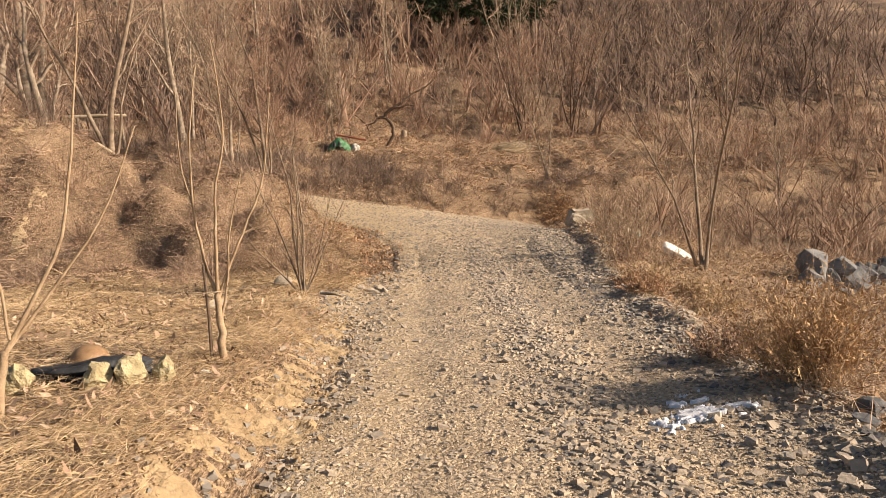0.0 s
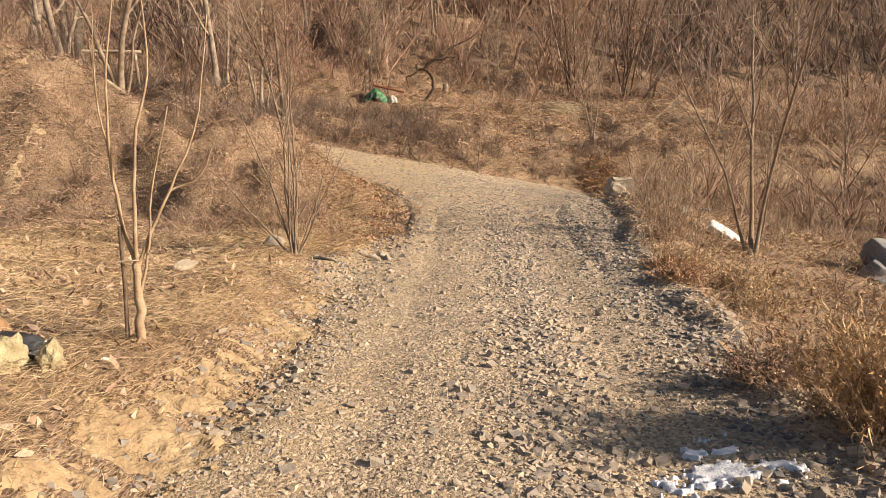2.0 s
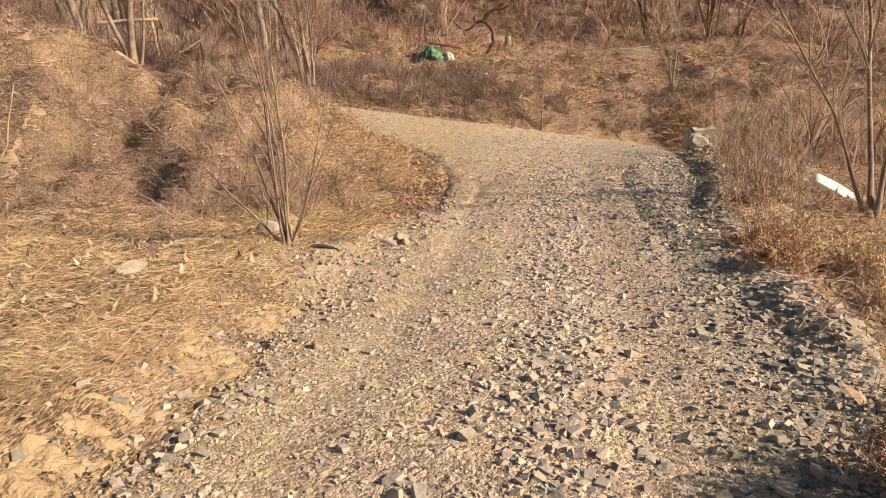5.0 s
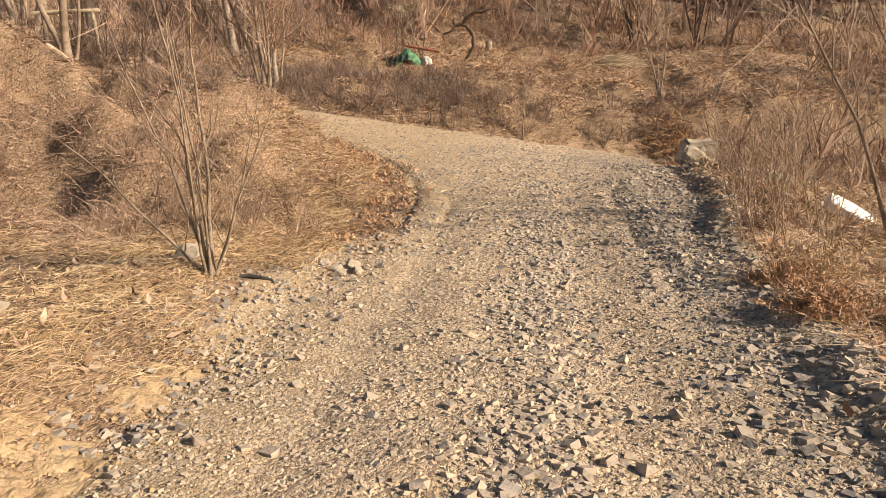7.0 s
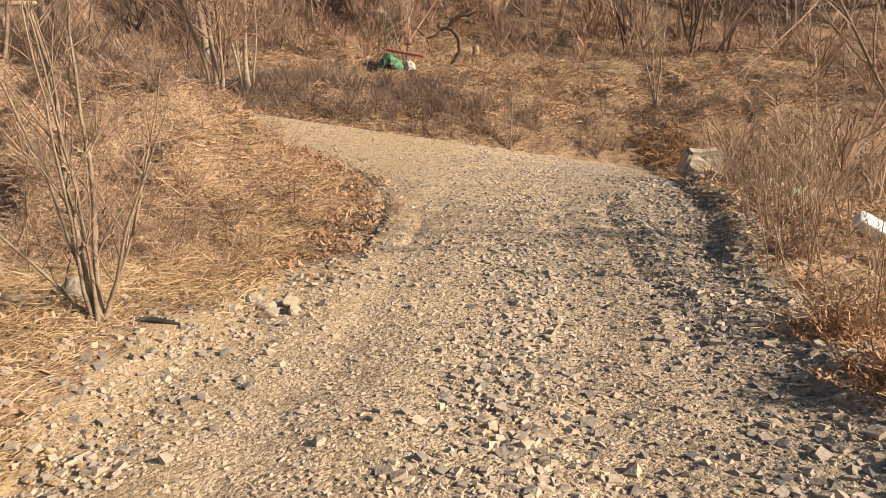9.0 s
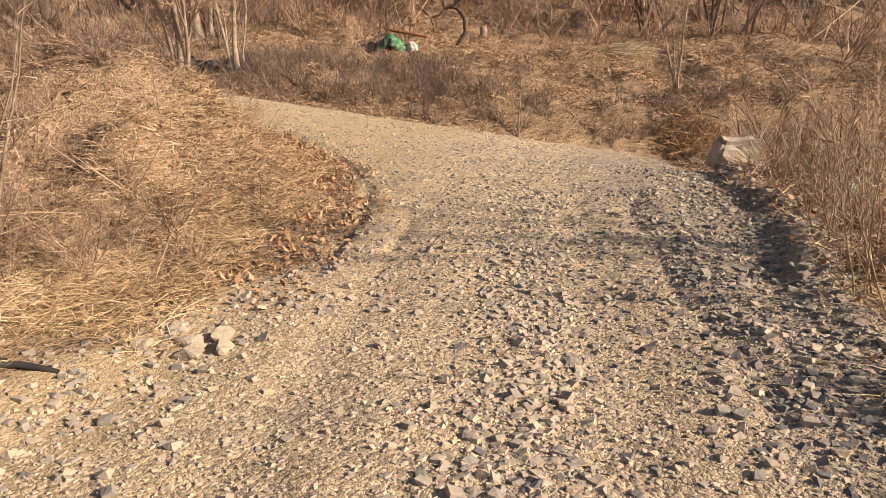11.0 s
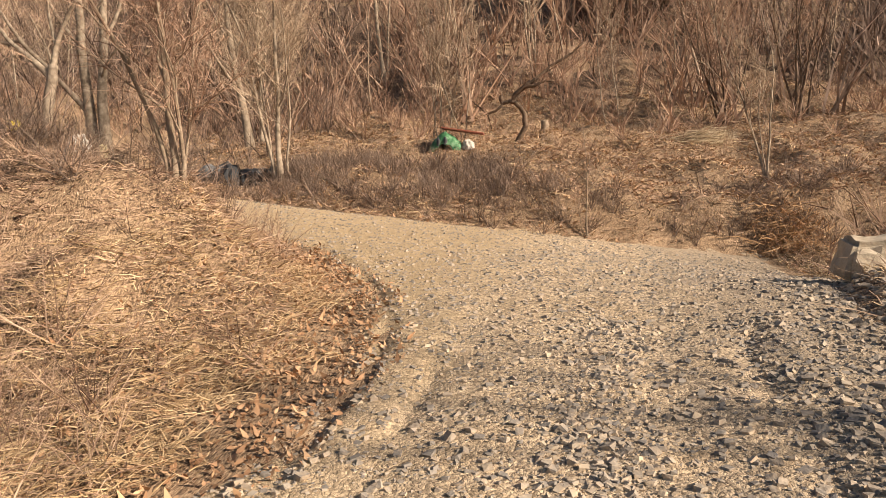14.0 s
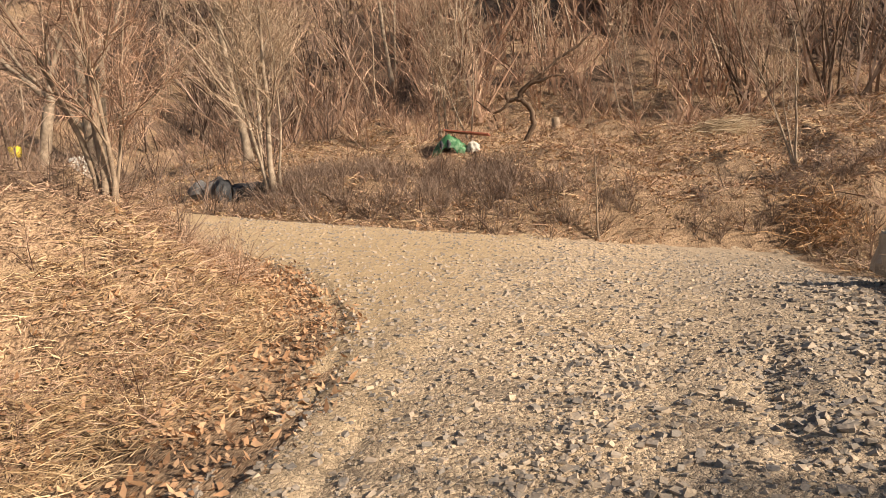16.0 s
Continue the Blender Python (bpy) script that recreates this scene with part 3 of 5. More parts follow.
def twigs_on(rnd, lines, per, size, radius, levels=2, spread=0.8):
    """Sprays of twigs on limbs: from each polyline, per twigs, with finer ones on those."""
    base, way, length = [], [], []
    for line in lines:
        total = np.linalg.norm(np.diff(line, axis=0), axis=1).sum()
        for _ in range(per):
            s = rnd.uniform(0.2, 0.98) * (len(line) - 1)
            i = min(int(s), len(line) - 2)
            base.append(line[i] + (line[i + 1] - line[i]) * (s - i))
            d = unit(line[i + 1] - line[i])
            way.append(unit(d + rnd.normal(size=3) * spread + np.array([0, 0, 0.25])))
            length.append(size * total * rnd.uniform(0.4, 1.1) * (1.15 - 0.7 * s / (len(line) - 1)))
    base, way, length = np.array(base), np.array(way), np.array(length)
    out = []
    for k in range(levels):
        bend = rnd.normal(size=base.shape) * 0.16 + np.array([0, 0, 0.10])
        out.append(strokes(base, way, length, np.full(len(base), radius * 0.62**k), bend, 3 if k == 0 else 1, 3))
        i = np.repeat(np.arange(len(base)), 5)
        s = rnd.uniform(0.2, 0.95, len(i))
        start = along(base[i], way[i], length[i], bend[i], s)
        way = unit(way[i] + rnd.normal(size=(len(i), 3)) * 0.6)
        base, length = start, length[i] * rnd.uniform(0.25, 0.55, len(i))
    return joined(out)


def tree(name, x, y, label, stems, mat, twig_mat, limbs=7, limb_len=0.38, twig=0.34, per=8, seed=1, wander=0.09, levels=2, sides=8, spread=0.75, fork=0.3, group="", twig_r=0.004):
    """A bare tree. stems: (way x, way y, length, radius, start offset x, start offset y) for each trunk."""
    rnd = np.random.default_rng(seed)
    t = thing(name, x, y, label, "tree", group=group, sink=0.05)
    lines = []
    for wx, wy, length, radius, ox, oy in stems:
        line = limb_line(rnd, (ox, oy, 0), (wx, wy, 1), length, 9, wander, 0.05)
        r = 0.68 * radius * np.linspace(1, 0.16, len(line)) ** 0.9
        r[0] *= 1.35
        bole = part("trunk", mesh_np("trunk", *tube(line, r, sides), mat, True), t)
        lines.append(line)
        for k in range(limbs):
            s = fork + (0.95 - fork) * (k + rnd.uniform(0, 0.8)) / limbs
            i = min(int(s * 9), 8)
            a = rnd.uniform(0, 2 * np.pi)
            way = unit(np.array([np.cos(a) * spread, np.sin(a) * spread, 0.75]) + 0.4 * unit(line[i + 1] - line[i]))
            ll = limb_len * length * (1.2 - 0.75 * s) * rnd.uniform(0.7, 1.2)
            lb = limb_line(rnd, line[i] + (line[i + 1] - line[i]) * (s * 9 - i), way, ll, 6, wander * 1.9, 0.07)
            part("limb", mesh_np("limb", *tube(lb, r[i] * 0.5 * np.linspace(1, 0.2, len(lb)), 5, False), mat, True), bole)
            lines.append(lb)
    tagged(part("crown", mesh_np("crown", *twigs_on(rnd, lines, int(per * 1.7), twig * 1.15, twig_r * 1.7, levels), twig_mat), t, "fine bare twigs"), kind="stuff")
    return t


def drawn_tree(name, x, y, label, limbs, mat, twig_mat, per=6, twig=0.3, seed=1, twig_r=0.004, levels=2, sides=8):
    """A tree whose limbs are given one by one: polylines in (x, y, z) from the base, with the radius at both ends."""
    rnd = np.random.default_rng(seed)
    t = thing(name, x, y, label, "tree", sink=0.04)
    lines, bole = [], t
    for k, (line, r0, r1) in enumerate(limbs):
        p = np.array(line, float)
        u = np.linspace(0, len(p) - 1, 3 * len(p))
        fine = np.stack([np.interp(u, range(len(p)), p[:, a]) for a in range(3)], -1)
        fine[1:-1] = (fine[:-2] + 2 * fine[1:-1] + fine[2:]) / 4 + rnd.normal(size=fine[1:-1].shape) * (0.05 * r0 + 0.003)
        made = part("trunk" if k == 0 else "limb", mesh_np("limb", *tube(fine, np.linspace(r0, r1, len(fine)), sides), mat, True), bole)
        bole = made if k == 0 else bole
        lines.append(fine)
    if per:
        tagged(part("crown", mesh_np("crown", *twigs_on(rnd, lines[1:] or lines, per, twig, twig_r, levels), twig_mat), t, "thin bare twigs"), kind="stuff")
    return t


drawn_tree("young_tree", -3.06, 5.73, "young planted fruit tree with three pale upright limbs", [
    ([(0, 0, 0), (0.01, 0, 0.3), (-0.01, 0.02, 0.68)], 0.042, 0.034),
    ([(-0.01, 0.02, 0.66), (-0.10, 0.02, 0.95), (-0.18, 0.05, 1.5), (-0.17, 0, 2.1), (-0.05, 0.05, 2.9)], 0.019, 0.005),
    ([(0, 0.02, 0.68), (0.03, -0.05, 1.2), (0.06, 0, 1.75), (0.18, 0.05, 2.2), (0.12, 0, 3.1)], 0.019, 0.005),
    ([(0.01, 0.02, 0.66), (0.12, 0.05, 0.95), (0.25, 0.1, 1.25), (0.5, 0.12, 1.75), (0.62, 0.1, 2.6)], 0.018, 0.005),
    ([(0.02, 0.01, 0.45), (0.10, 0.03, 0.8), (0.16, 0, 1.3), (0.34, -0.05, 1.9)], 0.014, 0.004),
    ([(0.25, 0.1, 1.25), (0.5, 0.15, 1.35), (0.68, 0.1, 1.75)], 0.010, 0.003),
    ([(-0.18, 0.05, 1.5), (-0.3, 0.1, 2.0), (-0.28, 0.1, 2.7)], 0.010, 0.003)], YOUNGBARK, YOUNGBARK, 4, 0.25, 3, 0.003, 1)
stake = thing("tree_stake", -3.16, 5.72, "dark wooden stake tied beside the young tree", "stake", sink=0.05)
part("post", mesh_np("post", *tube([(0, 0, 0), (0.004, 0, 0.5), (-0.012, 0, 0.98)], [0.018, 0.017, 0.015], 8), DARKBARK, True), stake)
part("tie", mesh_np("tie", *tube([(-0.03, -0.02, 0.70), (0.06, -0.045, 0.71), (0.13, -0.01, 0.71), (0.06, 0.05, 0.70)], [0.008] * 4, 6), DEADWOOD, True), stake, "pale cord tie")
drawn_tree("leaning_sapling", -4.12, 3.85, "young leaning sapling with long pale shoots", [
    ([(0, 0, 0), (0.02, 0.02, 0.3), (0.06, 0.05, 0.52)], 0.034, 0.028),
    ([(0.06, 0.05, 0.5), (0.25, 0.1, 0.85), (0.5, 0.15, 1.3), (0.62, 0.15, 2.0), (0.72, 0.2, 2.9)], 0.020, 0.005),
    ([(0.06, 0.05, 0.5), (0.38, 0.2, 0.95), (0.75, 0.3, 1.45), (1.0, 0.35, 2.1)], 0.014, 0.004),
    ([(0.10, 0.05, 0.6), (0.10, 0, 1.0), (0.02, 0, 1.5), (0.1, 0.05, 2.2)], 0.013, 0.004)], YOUNGBARK, YOUNGBARK, 2, 0.2, 4, 0.003, 1)
tree("sapling_clump", -3.22, 11.33, "slender reddish sapling with several thin fanned stems", [(-0.04, 0, 3.3, 0.044, 0, 0), (0.2, 0.05, 3.1, 0.038, 0.03, 0), (-0.66, 0, 2.3, 0.026, -0.02, 0), (0.5, -0.1, 2.1, 0.025, 0.03, 0.02), (-0.3, 0.15, 3.0, 0.032, 0, 0.03), (0.09, -0.15, 2.7, 0.028, 0.02, -0.03), (-0.15, -0.1, 2.8, 0.026, -0.02, -0.02), (0.34, 0.1, 2.4, 0.024, 0.02, 0.03)],
     BARK, TWIG, 7, 0.42, 0.36, 4, 5, 0.085, 1, 6, 0.75, 0.15, twig_r=0.0024)
tree("roadside_tree", 4.93, 14.3, "bare dark multi-stemmed tree on the lower slope", [(-0.03, 0.05, 7.4, 0.064, 0, 0), (0.10, 0, 7.0, 0.056, 0.10, 0.03), (-0.36, 0.1, 5.2, 0.045, -0.05, 0.05), (0.4, -0.05, 3.0, 0.032, 0.08, 0)],
     BARK, PALETWIG, 9, 0.46, 0.38, 4, 6, 0.10, 2, 8, 0.8, 0.3)
tree("track_tree", -5.36, 18.9, "bare brown tree of several close stems on the mound", [(0.02, 0, 4.8, 0.085, 0, 0), (-0.10, 0.05, 4.6, 0.06, -0.08, 0), (0.22, 0.05, 4.2, 0.05, 0.07, 0.02), (0.06, 0.15, 3.6, 0.035, 0.02, 0.08)],
     BARK, TWIG, 9, 0.36, 0.36, 13, 7, 0.10, 2, 8, 0.65, 0.18)
tree("pale_trunk_tree", -13.0, 35.7, "tall bare tree with a thick pale straight trunk", [(0.0, 0, 11, 0.24, 0, 0), (0.06, 0.03, 10, 0.12, 0.45, 0.1)], PALEBARK, PALETWIG, 11, 0.34, 0.34, 14, 8, 0.035, 2, 10, 0.8, 0.2, twig_r=0.007)
tree("field_edge_tree", -9.2, 30.2, "bare tree with clustered grey stems and spreading crown", [(0.03, 0, 8, 0.13, 0, 0), (-0.09, 0.05, 7.5, 0.085, -0.14, 0), (0.02, 0.1, 6, 0.06, 0.16, 0.1), (-0.16, -0.04, 6.4, 0.06, -0.22, 0)],
     PALEBARK, PALETWIG, 10, 0.40, 0.36, 13, 9, 0.09, 2, 8, 0.85, 0.25, twig_r=0.006)
tree("distant_forked_tree", -11.9, 50.4, "tall pale bare tree forking high over the thicket", [(0.0, 0, 13, 0.20, 0, 0), (0.12, 0, 12, 0.10, 0.1, 0)], PALEBARK, PALETWIG, 9, 0.34, 0.34, 9, 10, 0.06, 2, 8, 0.6, 0.35, twig_r=0.008)
drawn_tree("birch_like_tree", -21.0, 37.5, "pale mottled tree with two thick trunks and long limbs", [
    ([(-0.2, 0, -0.2), (-0.4, 0, 1.2), (-0.5, 0, 2.7), (-0.6, 0.1, 5.0), (-0.75, 0.2, 9.0), (-1.0, 0.2, 12.5), (-0.9, 0.2, 16)], 0.30, 0.07),
    ([(0.3, 0, -0.2), (0.2, 0, 1.4), (0.2, 0, 2.7), (0.5, 0.1, 5.0), (0.7, 0.2, 9.0), (1.0, 0, 12.5), (1.1, 0, 16)], 0.28, 0.07),
    ([(-0.45, 0, 2.0), (-1.0, -0.1, 2.7), (-1.9, -0.2, 3.8), (-3.3, -0.4, 5.4), (-4.3, -0.4, 7.0), (-5.9, -0.6, 8.8)], 0.14, 0.04),
    ([(-0.6, 0.1, 5.0), (-1.2, 0, 5.6), (-2.2, 0.2, 7.1), (-2.7, 0.2, 9.0), (-3.9, 0.2, 11)], 0.12, 0.03),
    ([(0.5, 0.1, 5.0), (1.2, 0.2, 6.1), (1.8, 0.4, 8.0), (3.0, 0.4, 10)], 0.10, 0.03),
    ([(-0.7, 0.1, 7.3), (-1.4, 0.6, 9.0), (-1.8, 0.8, 11.4)], 0.09, 0.025),
    ([(0.7, 0.1, 9.3), (1.8, -0.2, 11.0), (2.2, -0.4, 13.4)], 0.09, 0.025),
    ([(-1.9, -0.2, 3.8), (-2.1, -0.2, 4.9), (-3.1, 0, 6.7)], 0.08, 0.025),
    ([(-3.3, -0.4, 5.4), (-4.5, -0.4, 5.6), (-5.9, -0.4, 6.4)], 0.07, 0.02),
    ([(0.2, 0, 3.3), (1.0, -0.4, 4.1), (2.0, -0.6, 4.7), (3.0, -0.6, 5.9)], 0.07, 0.02)], PALEBARK, PALETWIG, 18, 0.34, 11, 0.013, 2, 10)
drawn_tree("mossy_leaning_tree", -22.8, 36.0, "leaning pale tree with dark crooked limbs", [
    ([(0, 0, -0.3), (0.1, 0, 0.3), (0.5, 0, 1.6), (0.9, 0, 3.0), (1.0, 0, 3.5)], 0.27, 0.19),
    ([(0.9, 0, 2.9), (0.1, 0, 3.8), (-1.2, 0.2, 4.7), (-2.0, 0.2, 6.0), (-3.4, 0.4, 7.6)], 0.16, 0.04),
    ([(1.0, 0, 3.4), (1.2, 0, 4.3), (1.8, 0, 5.3), (2.6, -0.2, 6.0), (3.7, -0.2, 8.4)], 0.13, 0.035),
    ([(-1.2, 0.2, 4.7), (-1.8, 0.2, 4.9), (-3.5, 0.2, 5.3)], 0.09, 0.025),
    ([(1.2, 0, 4.3), (0.8, 0.2, 5.9), (1.0, 0.2, 8.2)], 0.08, 0.025)], PALEBARK, TWIG, 18, 0.4, 12, 0.012, 2)
tree("twin_trunk_tree", -9.4, 18.5, "grey tree with two rising trunks beside a wooden frame", [(0.0, 0, 7.5, 0.13, 0.02, 0), (-0.10, 0.06, 6.6, 0.10, -0.12, 0.02), (0.22, 0, 5.2, 0.06, 0.08, 0)], BARK, TWIG, 8, 0.40, 0.34, 7, 13, 0.09, 2, 8, 0.75, 0.3)
tree("old_spreading_tree", -12.4, 21.0, "old bare tree with spreading crooked pale limbs", [(0.05, 0, 6.5, 0.17, 0, 0), (-0.45, 0, 5.5, 0.12, -0.1, 0), (0.5, 0.1, 5.0, 0.10, 0.1, 0)], PALEBARK, TWIG, 9, 0.45, 0.36, 12, 14, 0.12, 2, 8, 0.9, 0.2, twig_r=0.005)
drawn_tree("kinked_tree", -2.83, 36.4, "old dark fruit tree with a sharply kinked trunk", [
    ([(-0.04, 0, 0), (0.1, 0, 0.3), (0.32, 0, 0.64), (0.40, 0, 0.7), (0.33, 0, 0.78), (0.36, 0, 1.1), (0.2, 0, 1.42), (-0.02, 0, 1.63), (-0.2, 0, 1.66), (-0.42, 0, 1.62)], 0.10, 0.075),
    ([(-0.40, 0, 1.58), (-0.46, 0, 1.75), (-0.44, 0, 1.92)], 0.085, 0.075),
    ([(-0.04, 0, 1.62), (0.1, -0.05, 1.92), (0.55, -0.1, 2.14), (0.9, -0.1, 2.34), (1.45, 0, 2.77), (2.1, 0, 3.03), (2.64, 0, 3.42)], 0.10, 0.03),
    ([(0.5, -0.1, 2.1), (0.8, -0.2, 2.05), (1.1, -0.2, 2.2), (1.5, -0.2, 2.15)], 0.07, 0.03),
    ([(-0.40, 0, 1.6), (-0.5, -0.05, 1.45), (-0.8, -0.05, 1.32), (-1.0, 0, 1.28), (-1.26, 0.05, 1.55), (-1.55, 0.1, 1.85)], 0.06, 0.02),
    ([(-1.0, 0, 1.28), (-0.92, 0, 1.05), (-0.88, 0, 0.72)], 0.035, 0.02),
    ([(0.9, 0.2, 2.15), (0.8, 0.2, 2.7), (1.0, 0.2, 3.5)], 0.04, 0.01),
    ([(1.35, 0.2, 2.6), (1.3, 0.2, 3.2), (1.7, 0.3, 4.0)], 0.035, 0.01)], DARKBARK, TWIG, 18, 0.6, 15, 0.011, 2)
tree("thin_bank_sapling", -0.28, 28.9, "thin lone sapling on the bank above the track", [(0.02, 0, 3.2, 0.045, 0, 0), (-0.3, 0, 1.5, 0.018, 0, 0)], BARK, TWIG, 8, 0.35, 0.35, 5, 16, 0.08, 1, 6, 0.8, 0.35, twig_r=0.005)
tree("forked_field_sapling", 4.67, 32.3, "slender pale sapling forking into a wide V", [(-0.22, 0, 5.4, 0.055, 0, 0), (0.18, 0, 5.8, 0.055, 0.04, 0), (-0.02, 0.1, 4.2, 0.035, 0.02, 0)], PALEBARK, PALETWIG, 7, 0.34, 0.34, 6, 17, 0.07, 2, 6, 0.7, 0.3, twig_r=0.005)
for k, (fx, fy, fh, lab) in enumerate([(-5.75, 37.0, 6.5, "tall fan of pale bare shoots behind a green tarp"), (-4.7, 36.9, 7.0, "pair of pale straight shoots beside a green tarp"), (0.8, 41.5, 7.0, "tall bare sapling at the thicket's edge"),
                                       (7.9, 42, 8.0, "dark vase-shaped bare tree at the thicket's edge"), (5.2, 43, 7.5, "dark bare multi-stemmed tree in the thicket"), (13, 27, 6.5, "bare tree rising from the valley brush"), (17, 24, 7.0, "dark-stemmed bare tree in the valley brush")]):
    dark = "dark" in lab
    tree("thicket_tree", fx, fy, lab, [(rng.normal() * 0.22, rng.normal() * 0.1, fh * rng.uniform(0.8, 1.05), 0.045 + 0.03 * dark, rng.normal() * 0.15, 0) for _ in range(5 if k < 1 or dark else 2)],
         DARKBARK if dark else PALEBARK, TWIG if dark else PALETWIG, 7, 0.34, 0.34, 6, 30 + k, 0.07, 2, 6, 0.6, 0.25, twig_r=0.006)


# slender trees in the wooded hill: a few grown by themselves, the rest copies
def hill_sapling(x, y, tall, stems, seed, pale):
    rnd = np.random.default_rng(seed)
    t = thing("hill_sapling", x, y, "slender bare tree standing in the hillside thicket", "tree", group="hillside saplings", sink=0.1)
    lines, limbs = [], []
    for k in range(stems):
        line = limb_line(rnd, (0.15 * k, 0, 0), (rnd.normal() * 0.12, rnd.normal() * 0.1, 1), tall * rnd.uniform(0.8, 1.05), 7, 0.08, 0.04)
        part("trunk", mesh_np("trunk", *tube(line, 0.05 * tall / 6 * np.linspace(1, 0.15, len(line)), 5, False), PALEBARK if pale else BARK, True), t)
        lines.append(line)
        for j in range(7):
            i = rnd.integers(2, 7)
            a = rnd.uniform(0, 6.28)
            lb = limb_line(rnd, line[i], (np.cos(a) * 0.7, np.sin(a) * 0.7, 0.8), tall * 0.3 * rnd.uniform(0.5, 1.1), 4, 0.18, 0.06)
            limbs.append(tube(lb, 0.016 * tall / 6 * np.linspace(1, 0.3, len(lb)), 4, False))
            lines.append(lb)
    crown = joined(limbs + [twigs_on(rnd, lines, 6, 0.42, 0.011, 1)])
    tagged(part("crown", mesh_np("crown", *crown, PALETWIG if pale else TWIG), t, "fine bare branches"), kind="stuff")
    return t


grown = [hill_sapling(-20 + 6.1 * k, 46.5 + 1.3 * (k % 4), 5.5 + 0.5 * (k % 4), 1 + k % 3, 300 + k, k % 3 != 1) for k in range(8)]
x, y = scatter(210, -42, 30, 43.5, 74, lambda x, y: step(12, 15, y - far_edge(x)) * (0.65 + 0.35 * vn(x, y, 6, 22)) * (1 - 0.4 * step(58, 74, y)))
for k in range(len(x)):
    size = float(rng.uniform(0.7, 1.35))
    copy_thing(grown[k % 8], pose(float(x[k]), float(y[k]), ground_at(x[k], y[k]) - 0.1, rz=float(rng.uniform(0, 360))) @ Matrix.Diagonal((size, size, size, 1)))


# dark pines high on the hill
def pine(x, y, tall, seed):
    rnd = np.random.default_rng(seed)
    t = thing("pine_tree", x, y, "dark green pine standing high on the wooded hill", "tree", group="pines on the hill", sink=0.1)
    part("trunk", mesh_np("trunk", *tube([(0, 0, 0), (0.1, 0, tall * 0.5), (0, 0, tall)], [0.22, 0.14, 0.04], 8), DARKBARK, True), t)
    out = []
    for k in range(80):
        s = rnd.uniform(0.25, 1.0)
        a, reach = rnd.uniform(0, 6.28), (1.1 - s) * tall * 0.33 * rnd.uniform(0.6, 1.1) + 0.3
        d = np.array([np.cos(a), np.sin(a), 0.12])
        n = 46
        c = np.array([0, 0, tall * s]) + d * (rnd.uniform(0.15, 1, n) * reach)[:, None]
        w = unit(d + rnd.normal(size=(n, 3)) * 0.8)
        out.append(blades(c, w, rnd.uniform(0.25, 0.6, n), np.full(n, 0.05), np.tile((0, 0, -0.1), (n, 1)), 1))
    part("crown", mesh_np("crown", *joined(out), PINE), t, "dark needle crown with gaps")
    return t


for k, (px, py, ph) in enumerate([(0.2, 55.5, 9), (2.0, 54.0, 10), (3.6, 55.2, 10), (5.0, 53.8, 9.5), (6.6, 55.6, 10), (8.2, 57, 9), (4.2, 58, 11), (1.2, 58.5, 10)]):
    pine(px, py, ph, 60 + k)


# ---------------------------------------------------------------- stones and left-over things
def rock_mesh(size, seed, mat, rough=0.22, flat=0.0, cuts=2):
    """A weathered stone: a faceted ball cut by random planes and roughened, sitting on z = 0."""
    rnd = np.random.default_rng(seed)
    bm = bmesh.new()
    bmesh.ops.create_icosphere(bm, subdivisions=3, radius=1.0)
    planes = [(unit(rnd.normal(size=3)), rnd.uniform(0.38, 0.72) if rough < 0.4 else rnd.uniform(0.55, 0.85)) for _ in range(11)]
    for v in bm.verts:
        p = np.array(v.co)
        for n, d in planes:
            over = p @ n - d
            if over > 0:
                p = p - n * over * 0.92
        q = Vector(p)
        p = p * (1 + rough * 0.35 * noise.noise(q * 2.3 + Vector((seed, 0, 0))) + rough * 0.22 * noise.noise(q * 6 + Vector((0, seed, 0))))
        v.co = Vector((p[0] * size[0] / 2, p[1] * size[1] / 2, p[2] * size[2] / 2))
    low = min(v.co.z for v in bm.verts)
    for v in bm.verts:
        v.co.z = max(v.co.z - low - 0.12 * size[2], 0.0 - 0.02)
    return bm_mesh("rock", bm, mat, False)


def rock(name, x, y, size, seed, mat, label, turn=0, group="", category="rock", tilt=(0, 0), rough=0.25, z=None):
    ob = new(name, rock_mesh(size, seed, mat, rough))
    ob.matrix_basis = pose(x, y, (ground_at(x, y) if z is None else z) - 0.02, tilt[0], tilt[1], turn)
    return tagged(ob, label, category, group)


bm = bmesh.new()
bmesh.ops.create_cube(bm, size=1)
bmesh.ops.bevel(bm, geom=bm.edges[:], offset=0.10, segments=2, affect="EDGES")
bmesh.ops.subdivide_edges(bm, edges=bm.edges[:], cuts=3, use_grid_fill=True)
for v in bm.verts:
    p = v.co.copy()
    f = 1 + 0.2 * noise.noise(p * 1.7 + Vector((4, 0, 0))) + 0.10 * noise.noise(p * 4.6) + 0.05 * noise.noise(p * 11)
    v.co = Vector((p.x * (1.0 - 0.25 * (p.z + 0.5)), p.y * (0.9 - 0.2 * (p.z + 0.5)), (p.z + 0.42) * (0.86 + 0.12 * p.x))) * f
boulder = new("boulder", bm_mesh("boulder", bm, TANROCK))
boulder.matrix_basis = pose(3.62, 20.75, ground_at(3.62, 20.75) - 0.04, 6, 8, 7) @ Matrix.Diagonal((0.85, 0.8, 0.66, 1))
tagged(boulder, "large pale angular boulder half in weeds beside the track", "boulder")
